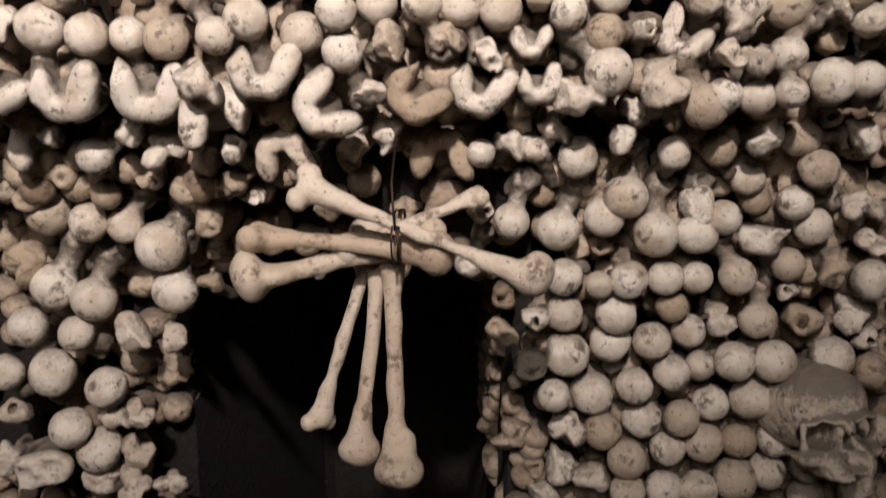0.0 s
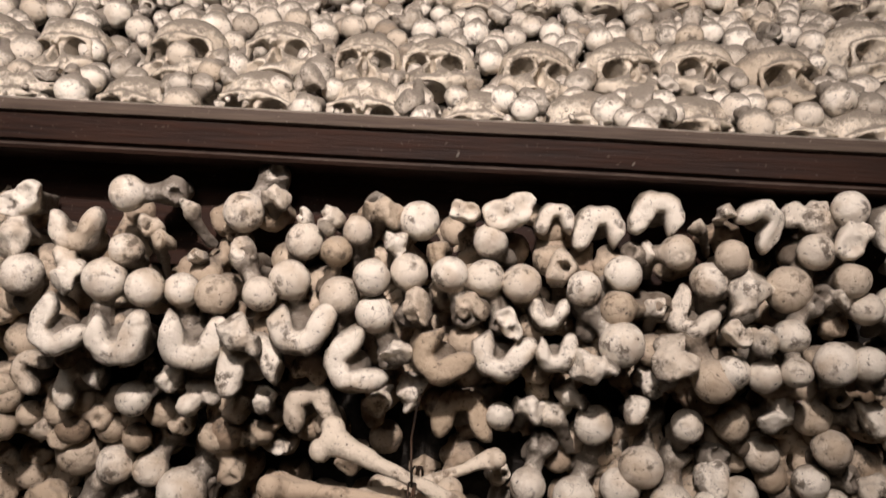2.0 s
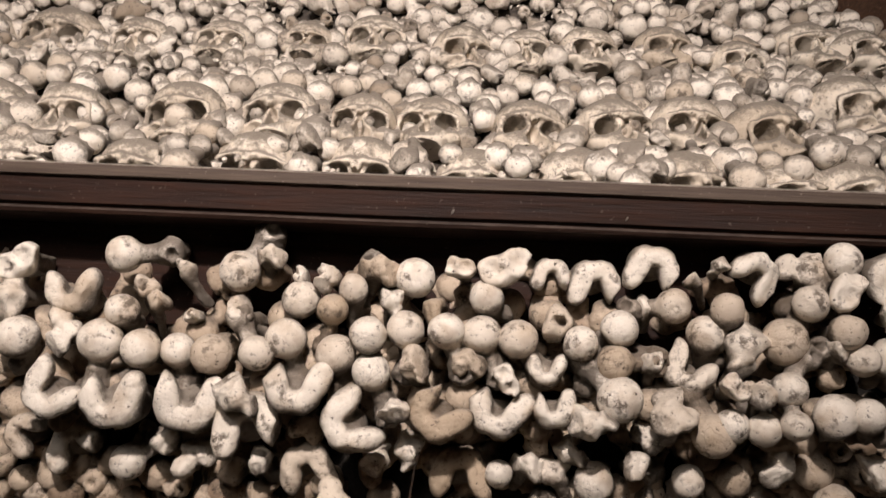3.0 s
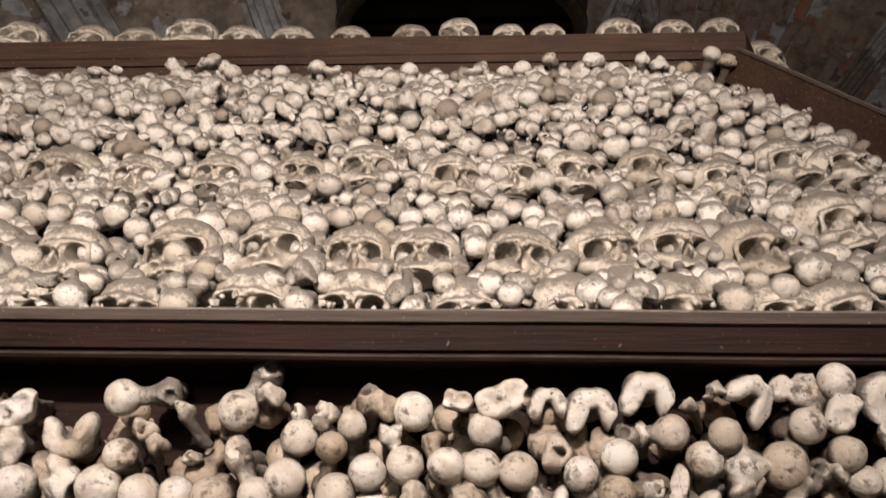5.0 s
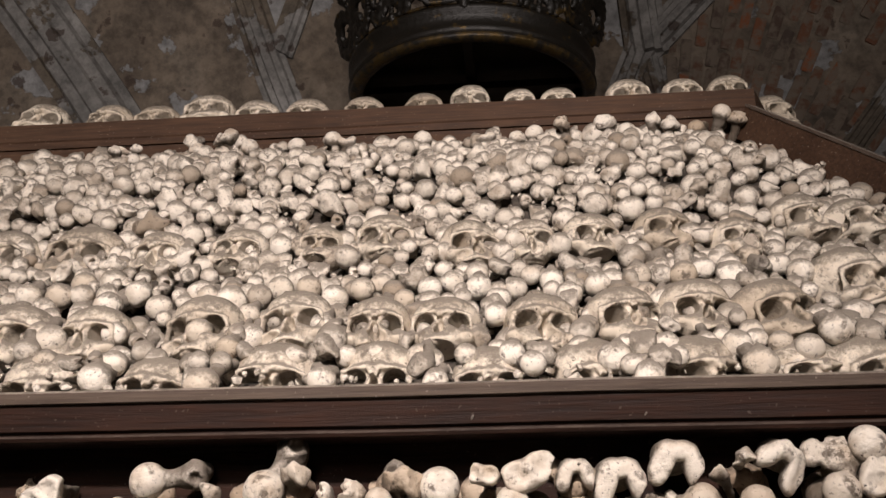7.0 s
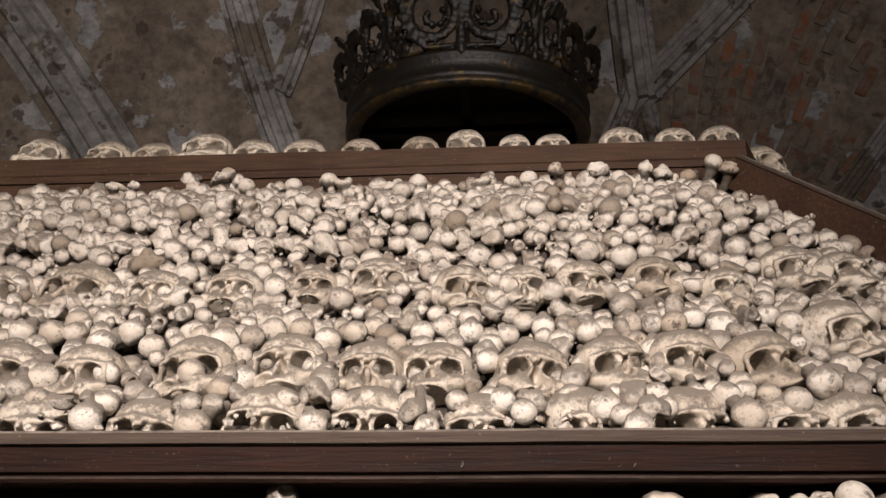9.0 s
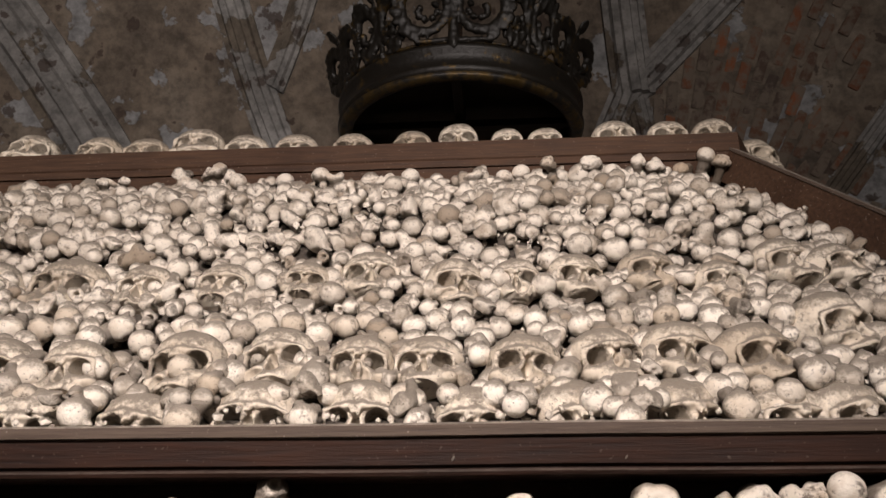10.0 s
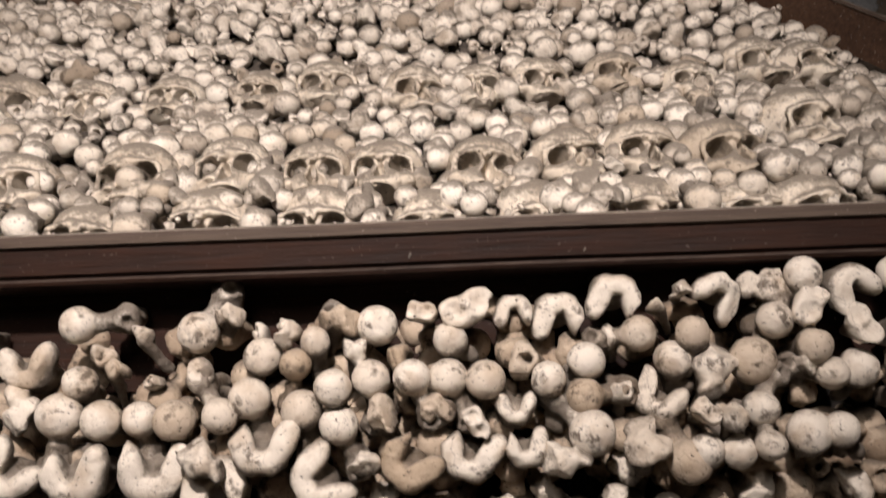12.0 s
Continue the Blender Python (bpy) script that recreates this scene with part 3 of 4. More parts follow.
hip = tagged(new("wooden_rail"), "sloping brown wooden hip board with a dusty top edge", "rail")
part("board", sweep(((0.645, 1.962, 2.615), (1.163, 1.136, 1.784)), [(-0.018, -0.080), (-0.018, 0.0), (0.014, 0.0), (0.014, -0.080)]), WORN_WOOD, hip)

part("cap", sweep(((0.645, 1.962, 2.615), (1.163, 1.136, 1.784)), [(-0.021, 0.001), (-0.021, 0.008), (0.017, 0.008), (0.017, 0.001)]), DUSTY_WOOD, hip, "pale dusty top strip")

# ---- the front of the heap, course by course ----
def course(y, bones):
    for key, x, z, width, angle in bones:
        k = 1.06 * width / KINDS[key][2]
        depth = y + dice.uniform(-0.010, 0.014) + 0.3 * (width / 2)
        if key in "BKT" and not angle:
            turn = dice.uniform(-40, 40) if key == "T" else dice.uniform(0, 360)
        else:
            turn = 90 - angle + dice.uniform(-6, 6)
        if key in "BK" and not angle:
            m = pose(x, depth, z, dice.uniform(-48, -4), 0, dice.uniform(-24, 24)) @ pose(0, 0, 0, 0, turn, 0)
        else:
            m = pose(x, depth, z, 0, turn, 0) @ pose(0, 0, 0, dice.uniform(-8, 8), 0, dice.uniform(-10, 10))
        m = m @ Matrix.Diagonal((k, max(1.0, k), k, 1))
        bone_thing(key, m, "stacked bones of the heap's front")


def skull_row(row):
    for x, y, z, width, yaw in row:
        first = y < 1.15
        skull(x, y, z + (0.012 if first else 0.004), width / (0.143 if first else 0.148), yaw, -17 if first else -21)


skull_count = 0


def skull(x, y, z, k, yaw, nod, group="skulls set in the heap", label="ivory skull with dusty crown and hollow sockets, among bones"):
    global skull_count
    me = SKULLS[(skull_count * 5 + skull_count // 6) % 6]
    skull_count += 1
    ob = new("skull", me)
    turn = pose(0, 0, 0, nod + dice.uniform(-6, 6), dice.uniform(-6, 6), yaw + dice.uniform(-5, 5)) @ Matrix.Diagonal((k, k, k, 1))
    brow = turn @ Vector((0, -0.086, 0.008))
    x, y, z = x - brow.x, y - brow.y, z - brow.z
    ob.matrix_world = Matrix.Translation((x, y, z)) @ turn
    SKULL_PLACES.append((x, y, z, 0.075 * k))
    return tagged(ob, label, "skull", group)


SKULL_PLACES = []
HEAD_PLACES = []


def slope_matrix(x, y, lift, k, spin, tip):
    """Lies on the slope and looks at the visitor."""
    return pose(x, y, slope_z(y) + lift, 14 + tip, 0, 0) @ pose(0, 0, 0, 0, spin, 0) @ Matrix.Diagonal((k, k, k, 1))


def slope_heads(row):
    for x, y, width in row:
        HEAD_PLACES.append((x, y, width / 2))
        bone_thing("B", slope_matrix(x, y, 0.022 if y > 1.2 else 0.006, width / 0.050, dice.uniform(0, 360), dice.uniform(-8, 8)), "bones scattered on the slope", SLOPE_HEADS[dice.randrange(4)])


def top_row(row):
    for x, y, z, width, yaw in row:
        skull(x, y, z + 0.004, width / 0.128, yaw, -22, "skulls along the top rail", "dusty ivory skull resting behind the top rail")


course(0.985, [("T", -0.538, 1.648, 0.061, 0), ("K", -0.548, 1.610, 0.051, 0), ("C", -0.478, 1.617, 0.064, 90), ("N", -0.411, 1.663, 0.042, 0), ("K", -0.384, 1.629, 0.037, 0), ("B", -0.408, 1.595, 0.040, 0), ("K", -0.335, 1.646, 0.030, 0), ("K", -0.362, 1.607, 0.022, 0), ("K", -0.323, 1.592, 0.025, 0), ("N", -0.273, 1.650, 0.047, 60), ("K", -0.236, 1.668, 0.030, 0), ("K", -0.164, 1.647, 0.027, 0), ("B", -0.132, 1.633, 0.033, 0), ("K", -0.105, 1.658, 0.040, 0), ("N", -0.061, 1.652, 0.045, 170), ("B", -0.196, 1.620, 0.045, 0), ("N", -0.155, 1.609, 0.035, -90), ("T", -0.008, 1.664, 0.040, 80), ("T", 0.044, 1.665, 0.066, 0), ("B", 0.025, 1.631, 0.038, 0)])
course(0.985, [("C", 0.100, 1.663, 0.046, -90), ("C", 0.153, 1.656, 0.065, -90), ("C", 0.216, 1.673, 0.065, -90), ("N", 0.240, 1.632, 0.039, 180), ("K", 0.209, 1.623, 0.032, 0), ("K", 0.268, 1.663, 0.022, 0), ("K", 0.290, 1.677, 0.022, 0), ("C", 0.335, 1.673, 0.058, -135), ("K", 0.391, 1.686, 0.045, 0), ("B", 0.429, 1.691, 0.042, 0), ("T", 0.432, 1.659, 0.055, -30), ("N", 0.392, 1.641, 0.039, 60), ("K", -0.032, 1.622, 0.036, 0), ("K", -0.082, 1.620, 0.033, 0), ("K", -0.195, 1.647, 0.024, 0)])
course(0.975, [("B", -0.532, 1.559, 0.050, 0), ("K", -0.481, 1.569, 0.043, 0), ("N", -0.429, 1.559, 0.051, -90), ("B", -0.377, 1.552, 0.045, 0), ("N", -0.338, 1.552, 0.040, -80), ("B", -0.293, 1.550, 0.047, 0), ("K", -0.269, 1.591, 0.041, 0), ("N", -0.238, 1.554, 0.039, 130), ("N", -0.207, 1.572, 0.046, -70), ("B", -0.147, 1.557, 0.046, 0), ("B", -0.109, 1.581, 0.042, 0), ("N", -0.105, 1.539, 0.042, -65), ("N", -0.068, 1.590, 0.042, -80), ("K", -0.058, 1.541, 0.038, 0), ("N", -0.020, 1.590, 0.040, -65), ("K", 0.005, 1.553, 0.032, 0), ("N", 0.021, 1.589, 0.042, -65), ("T", 0.051, 1.539, 0.040, 20), ("N", 0.063, 1.585, 0.043, -45), ("C", 0.097, 1.552, 0.044, 90)])
course(0.975, [("K", 0.102, 1.604, 0.048, 0), ("B", 0.134, 1.583, 0.039, 0), ("B", 0.178, 1.602, 0.042, 0), ("N", 0.174, 1.563, 0.040, 0), ("K", 0.215, 1.569, 0.032, 0), ("B", 0.277, 1.601, 0.042, 0), ("C", 0.259, 1.559, 0.060, 60), ("N", 0.367, 1.597, 0.051, 50), ("K", 0.321, 1.585, 0.057, 0), ("B", 0.432, 1.611, 0.039, 0), ("N", 0.451, 1.580, 0.035, 180), ("B", 0.298, 1.628, 0.038, 0), ("K", 0.420, 1.591, 0.023, 0)])
course(0.955, [("C", -0.473, 1.497, 0.068, 60), ("C", -0.402, 1.492, 0.079, 90), ("C", -0.316, 1.494, 0.082, 90), ("K", -0.248, 1.505, 0.045, 0), ("C", -0.187, 1.518, 0.072, 90), ("C", -0.245, 1.473, 0.084, -70), ("C", -0.123, 1.481, 0.071, 35), ("C", -0.026, 1.497, 0.071, 55), ("C", 0.043, 1.502, 0.067, 80), ("C", 0.105, 1.509, 0.051, 100), ("K", 0.149, 1.499, 0.044, 0), ("N", 0.179, 1.523, 0.049, 140), ("K", 0.238, 1.511, 0.048, 0), ("N", 0.284, 1.489, 0.047, 120), ("B", 0.302, 1.500, 0.037, 0), ("N", 0.337, 1.498, 0.036, 90), ("N", 0.368, 1.505, 0.032, 90), ("B", 0.413, 1.517, 0.049, 0), ("K", 0.325, 1.542, 0.030, 0), ("N", 0.365, 1.544, 0.037, 60)])
course(0.955, [("T", 0.298, 1.543, 0.038, 40), ("B", 0.446, 1.519, 0.037, 0), ("K", -0.080, 1.500, 0.030, 0)])
course(1.015, [("C", -0.531, 1.444, 0.054, -30), ("C", -0.473, 1.434, 0.063, -60), ("N", -0.400, 1.416, 0.041, 40), ("K", -0.361, 1.442, 0.037, 0), ("K", -0.318, 1.425, 0.041, 0), ("K", -0.281, 1.407, 0.039, 0), ("K", -0.242, 1.426, 0.040, 0), ("C", -0.183, 1.421, 0.067, -60), ("K", -0.097, 1.440, 0.035, 0), ("K", -0.057, 1.446, 0.039, 0), ("C", 0.002, 1.426, 0.073, -90), ("B", 0.048, 1.427, 0.032, 0), ("K", 0.080, 1.439, 0.034, 0), ("K", 0.117, 1.432, 0.037, 0), ("B", 0.159, 1.425, 0.046, 0), ("K", 0.214, 1.455, 0.039, 0), ("B", 0.266, 1.432, 0.038, 0), ("B", 0.320, 1.436, 0.040, 0), ("K", 0.364, 1.459, 0.039, 0), ("N", 0.412, 1.452, 0.043, 0)])
course(1.015, [("K", 0.437, 1.480, 0.032, 0), ("B", 0.433, 1.416, 0.045, 0), ("K", 0.132, 1.459, 0.034, 0), ("K", 0.226, 1.481, 0.034, 0), ("K", 0.475, 1.466, 0.039, 0)])
course(1.090, [("N", -0.500, 1.332, 0.057, 80), ("N", -0.443, 1.323, 0.047, 95), ("N", -0.397, 1.320, 0.043, 70), ("N", -0.352, 1.295, 0.061, 65), ("K", -0.535, 1.269, 0.048, 0), ("N", -0.502, 1.233, 0.058, 65), ("N", -0.448, 1.219, 0.055, 85), ("N", -0.341, 1.232, 0.056, 80), ("K", -0.286, 1.245, 0.035, 0), ("B", -0.541, 1.178, 0.051, 0), ("B", -0.474, 1.172, 0.046, 0), ("K", -0.401, 1.162, 0.049, 0), ("K", -0.352, 1.171, 0.037, 0), ("B", -0.569, 1.119, 0.046, 0), ("B", -0.516, 1.112, 0.061, 0), ("B", -0.439, 1.098, 0.054, 0), ("K", -0.560, 1.059, 0.047, 0), ("B", -0.489, 1.042, 0.054, 0), ("K", -0.435, 1.056, 0.047, 0), ("K", -0.393, 1.063, 0.033, 0)])
course(1.090, [("T", -0.533, 0.985, 0.084, 0), ("B", -0.462, 1.000, 0.062, 0), ("K", -0.405, 1.001, 0.040, 0), ("K", -0.411, 0.959, 0.046, 0), ("K", -0.455, 0.950, 0.046, 0), ("K", -0.578, 0.997, 0.040, 0), ("K", -0.361, 0.961, 0.032, 0), ("N", -0.536, 1.368, 0.037, 60), ("T", -0.235, 1.363, 0.042, 0)])
course(1.040, [("N", 0.086, 1.347, 0.041, 80), ("N", 0.143, 1.335, 0.048, 80), ("N", 0.199, 1.350, 0.047, 100), ("N", 0.220, 1.377, 0.050, 80), ("N", 0.257, 1.334, 0.051, 90), ("N", 0.306, 1.335, 0.047, 85), ("K", 0.312, 1.382, 0.058, 0), ("B", 0.334, 1.356, 0.040, 0), ("B", 0.363, 1.400, 0.043, 0), ("N", 0.418, 1.374, 0.040, 10), ("N", 0.447, 1.344, 0.044, 170), ("K", 0.393, 1.326, 0.048, 0), ("K", 0.494, 1.369, 0.041, 0), ("B", 0.423, 1.296, 0.040, 0), ("B", 0.153, 1.275, 0.045, 0), ("B", 0.194, 1.270, 0.033, 0), ("B", 0.228, 1.278, 0.045, 0), ("B", 0.274, 1.279, 0.041, 0), ("B", 0.313, 1.278, 0.038, 0), ("N", 0.358, 1.284, 0.042, 120)])
course(1.040, [("K", 0.473, 1.297, 0.040, 0), ("B", 0.515, 1.284, 0.048, 0), ("T", 0.512, 1.329, 0.041, 0), ("K", 0.049, 1.357, 0.033, 0), ("N", 0.037, 1.291, 0.034, 60)])
course(1.055, [("B", 0.219, 1.230, 0.050, 0), ("B", 0.157, 1.225, 0.046, 0), ("T", 0.081, 1.197, 0.046, 0), ("K", 0.119, 1.224, 0.042, 0), ("B", 0.287, 1.239, 0.039, 0), ("B", 0.218, 1.188, 0.050, 0), ("B", 0.163, 1.170, 0.056, 0), ("B", 0.266, 1.194, 0.046, 0), ("B", 0.314, 1.203, 0.043, 0), ("N", 0.399, 1.220, 0.046, 80), ("K", 0.453, 1.228, 0.055, 0), ("K", 0.507, 1.237, 0.043, 0), ("B", 0.118, 1.154, 0.042, 0), ("B", 0.148, 1.120, 0.040, 0), ("B", 0.294, 1.153, 0.044, 0), ("B", 0.331, 1.159, 0.037, 0), ("B", 0.369, 1.171, 0.049, 0), ("B", 0.418, 1.172, 0.052, 0), ("B", 0.494, 1.174, 0.053, 0), ("B", 0.544, 1.160, 0.048, 0)])
course(1.055, [("K", 0.525, 1.204, 0.037, 0), ("K", 0.429, 1.260, 0.029, 0), ("K", 0.351, 1.222, 0.035, 0)])
course(1.070, [("B", 0.200, 1.111, 0.055, 0), ("B", 0.251, 1.130, 0.045, 0), ("K", 0.166, 1.067, 0.041, 0), ("B", 0.216, 1.062, 0.048, 0), ("B", 0.267, 1.078, 0.051, 0), ("B", 0.313, 1.087, 0.046, 0), ("B", 0.353, 1.104, 0.045, 0), ("B", 0.399, 1.116, 0.052, 0), ("B", 0.249, 1.026, 0.051, 0), ("B", 0.303, 1.039, 0.045, 0), ("B", 0.349, 1.048, 0.051, 0), ("B", 0.392, 1.054, 0.045, 0), ("B", 0.439, 1.059, 0.048, 0), ("K", 0.168, 1.019, 0.046, 0), ("K", 0.214, 0.992, 0.052, 0), ("B", 0.252, 0.981, 0.046, 0), ("B", 0.299, 0.987, 0.049, 0), ("B", 0.343, 0.988, 0.049, 0), ("B", 0.390, 1.001, 0.056, 0), ("B", 0.434, 1.009, 0.049, 0)])
course(1.070, [("B", 0.482, 1.024, 0.045, 0), ("K", 0.550, 1.006, 0.048, 0), ("B", 0.487, 0.980, 0.046, 0), ("K", 0.141, 0.978, 0.039, 0), ("B", 0.562, 1.078, 0.043, 0)])
skull_row([(-0.655, 1.125, 1.801, 0.154, 0), (-0.483, 1.125, 1.801, 0.128, 0), (-0.314, 1.125, 1.812, 0.136, -2), (-0.162, 1.125, 1.809, 0.125, 0), (-0.005, 1.125, 1.799, 0.123, 2), (0.147, 1.125, 1.802, 0.129, 8), (0.304, 1.125, 1.805, 0.138, 12), (0.441, 1.125, 1.799, 0.121, 16), (0.527, 1.125, 1.804, 0.128, 24)])
skull_row([(-0.773, 1.206, 1.917, 0.132, -4), (-0.631, 1.191, 1.908, 0.120, -2), (-0.463, 1.213, 1.922, 0.139, 0), (-0.317, 1.233, 1.934, 0.137, -2), (-0.175, 1.200, 1.914, 0.117, 0), (-0.075, 1.197, 1.912, 0.118, -6), (0.079, 1.194, 1.909, 0.123, 6), (0.209, 1.212, 1.921, 0.126, 14), (0.322, 1.227, 1.930, 0.121, 12), (0.440, 1.219, 1.925, 0.136, 20), (0.608, 1.324, 1.999, 0.148, 24)])
skull_row([(-1.004, 1.520, 2.164, 0.143, 0), (-0.842, 1.521, 2.165, 0.175, 2), (-0.667, 1.496, 2.144, 0.120, 0), (-0.504, 1.502, 2.149, 0.124, 2), (-0.337, 1.500, 2.148, 0.100, 4), (-0.212, 1.531, 2.174, 0.142, 6), (-0.031, 1.485, 2.135, 0.135, 22), (0.070, 1.490, 2.139, 0.115, 4), (0.198, 1.500, 2.147, 0.116, 12), (0.340, 1.517, 2.162, 0.130, 10), (0.456, 1.468, 2.120, 0.101, 10), (0.611, 1.547, 2.187, 0.138, 20), (0.705, 1.526, 2.169, 0.124, 26)])
slope_heads([(-0.550, 1.095, 0.049), (-0.386, 1.067, 0.052), (-0.224, 1.074, 0.042), (-0.071, 1.062, 0.037), (0.351, 1.089, 0.049), (0.203, 1.060, 0.044), (0.168, 1.120, 0.050), (0.006, 1.249, 0.040), (-0.660, 1.326, 0.053), (-0.564, 1.315, 0.048), (-0.624, 1.360, 0.050), (-0.770, 1.363, 0.050), (-0.510, 1.357, 0.049), (-0.443, 1.328, 0.058), (-0.368, 1.361, 0.049), (-0.318, 1.361, 0.047), (-0.264, 1.325, 0.050), (-0.222, 1.350, 0.045), (-0.145, 1.314, 0.039), (-0.193, 1.366, 0.041), (-0.106, 1.347, 0.044), (-0.069, 1.364, 0.043), (-0.024, 1.345, 0.048), (0.010, 1.307, 0.044), (0.100, 1.359, 0.044), (0.065, 1.378, 0.037), (0.125, 1.316, 0.046), (0.174, 1.340, 0.047), (0.244, 1.365, 0.050), (0.247, 1.309, 0.042)])
slope_heads([(0.319, 1.363, 0.050), (0.357, 1.380, 0.041), (0.396, 1.353, 0.057), (0.508, 1.358, 0.049), (0.482, 1.385, 0.044), (0.444, 1.416, 0.042), (-0.452, 1.214, 0.045), (-0.281, 1.148, 0.038), (-0.165, 1.145, 0.040), (-0.589, 1.218, 0.044), (-0.745, 1.245, 0.047), (-0.658, 1.155, 0.042), (-0.100, 1.143, 0.039), (-0.035, 1.142, 0.035), (0.029, 1.141, 0.041), (0.125, 1.159, 0.035), (0.244, 1.156, 0.041), (0.251, 1.118, 0.035), (0.327, 1.175, 0.034), (0.430, 1.134, 0.043), (0.574, 1.382, 0.044), (0.648, 1.382, 0.044), (-0.623, 1.579, 0.052), (-0.417, 1.516, 0.047), (-0.490, 1.346, 0.041), (-0.747, 1.400, 0.048), (-0.829, 1.365, 0.050), (0.373, 1.195, 0.038), (0.399, 1.153, 0.036), (-0.323, 1.149, 0.033)])
slope_heads([(-0.206, 1.146, 0.036)])
top_row([(-1.311, 2.070, 2.770, 0.140, 4), (-1.112, 2.070, 2.754, 0.130, 0), (-0.971, 2.070, 2.748, 0.127, 0), (-0.819, 2.070, 2.772, 0.143, 0), (-0.676, 2.070, 2.742, 0.121, 0), (-0.529, 2.070, 2.738, 0.120, 0), (-0.367, 2.070, 2.736, 0.115, 0), (-0.202, 2.070, 2.742, 0.119, 0), (-0.067, 2.070, 2.757, 0.119, 0), (0.069, 2.070, 2.737, 0.097, 0), (0.179, 2.070, 2.738, 0.097, 0), (0.370, 2.070, 2.750, 0.117, 0), (0.519, 2.070, 2.745, 0.109, 0), (0.633, 2.070, 2.745, 0.108, 0), (0.823, 2.220, 2.743, 0.137, 40), (0.994, 2.420, 2.719, 0.122, 55)])
skull(0.484, 0.990, 1.126, 0.90, 14, -22, label="brown stained skull bedded in the heap's front wall")


# ---- fill of the slope between the skulls ----
fill_dice = random.Random(21)
taken = [(x, y, r) for x, y, r in HEAD_PLACES] + [(x, y - 0.085, 0.84 * r) for x, y, z, r in SKULL_PLACES if 1.0 < y < 2.05]
taken += [(x + dx, y - 0.150, 0.55 * r) for x, y, z, r in SKULL_PLACES if 1.1 < y < 1.245 for dx in (-0.025, 0.025)]
cells = {}
for x, y, r in taken:
    cells.setdefault((int(x * 10 // 1), int(y * 10 // 1)), []).append((x, y, r))
placed = []
for tries in range(42000):
    x, y = fill_dice.uniform(-1.35, 1.25), fill_dice.uniform(1.085, 1.985)
    if x > hip_x(y) - 0.02:
        continue
    r = fill_dice.uniform(0.014, 0.021) if fill_dice.random() < 0.55 else fill_dice.uniform(0.020, 0.027)
    if y > 1.6:
        r *= 1.12
    cx, cy = int(x * 10 // 1), int(y * 10 // 1)
    near = [q for i in (-1, 0, 1) for j in (-1, 0, 1) for q in cells.get((cx + i, cy + j), [])]
    if all((x - a) ** 2 + (1.3 * (y - b)) ** 2 > (0.80 * (r + s)) ** 2 for a, b, s in near):
        cells.setdefault((cx, cy), []).append((x, y, r))
        placed.append((x, y, r))
SINGLE = {"B": 0, "K": 0, "N": 0, "T": 0}
loose_v, loose_f, base = [], [], 0
placed.sort(key=lambda q: q[1])
for x, y, r in placed:
    key = fill_dice.choices("BKNT", (56, 38, 3, 3) if y > 1.17 and x < hip_x(y) - 0.12 else (60, 40, 0, 0))[0]
    i = fill_dice.randrange({"B": 4, "K": 6, "N": 3, "T": 2}[key])
    k = r / (0.036 if key == "T" else 0.024)
    sink = 0.055 * max(0, 1 - (hip_x(y) - x) / 0.15) + 0.045 * max(0, (y - 1.80) / 0.18)
    m = slope_matrix(x, y, fill_dice.uniform(-0.006, 0.024) - sink, k, fill_dice.uniform(0, 360), fill_dice.uniform(-25, 25))
    limit = {"B": 130, "K": 130, "N": 60, "T": 40}[key]
    if SINGLE[key] < limit and y < 1.75 and -0.75 < x < 0.95:
        SINGLE[key] += 1
        clean = key == "B" and fill_dice.random() < 0.6
        me = SMALL.get((key, i, clean))
        if me is None:
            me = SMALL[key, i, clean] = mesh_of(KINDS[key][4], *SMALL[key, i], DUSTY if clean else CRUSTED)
        bone_thing(key, m, "bones scattered on the slope", me)
    else:
        v, f = COARSE[key, i]
        loose_v.append(v @ np.array(m.to_3x3()).T + np.array(m.translation))
        loose_f.append(f + base)
        base += len(v)
tagged(new("bone_pile", mesh_of("bone_pile", np.concatenate(loose_v), np.concatenate(loose_f), PILE)),
       "pale small bone ends heaped on the upper slope", "bone pile", kind="stuff")

# ---- bones set upright against the top rail ----
for key, x, z, size in (("K", -0.710, 2.604, 1.1), ("B", -0.642, 2.572, 1.0), ("N", -0.421, 2.583, 0.95), ("C", -0.385, 2.580, 0.62), ("N", -0.185, 2.570, 1.0),
                        ("C", -0.030, 2.572, 0.70), ("K", 0.176, 2.600, 1.0), ("K", 0.263, 2.596, 1.3), ("K", 0.400, 2.592, 1.05), ("K", 0.443, 2.583, 1.0),
                        ("B", 0.573, 2.606, 1.0), ("K", 0.614, 2.588, 1.0), ("K", -0.953, 2.586, 0.8), ("K", -1.002, 2.579, 0.9), ("B", -0.784, 2.571, 0.9),
                        ("B", -0.516, 2.569, 1.0), ("C", -0.289, 2.561, 0.62), ("K", -0.252, 2.562, 1.0), ("B", 0.102, 2.573, 1.0), ("N", 0.058, 2.561, 0.9),
                        ("B", 0.334, 2.567, 1.0), ("N", 0.506, 2.568, 0.85)):
    upright = pose(x, 1.955, z - 0.004, fill_dice.uniform(-62, -40), 0, fill_dice.uniform(-25, 25)) @ pose(0, 0, 0, 0, fill_dice.uniform(-30, 30), 0)
    bone_thing(key, upright @ Matrix.Diagonal((size, size, size, 1)), "bones standing under the top rail")

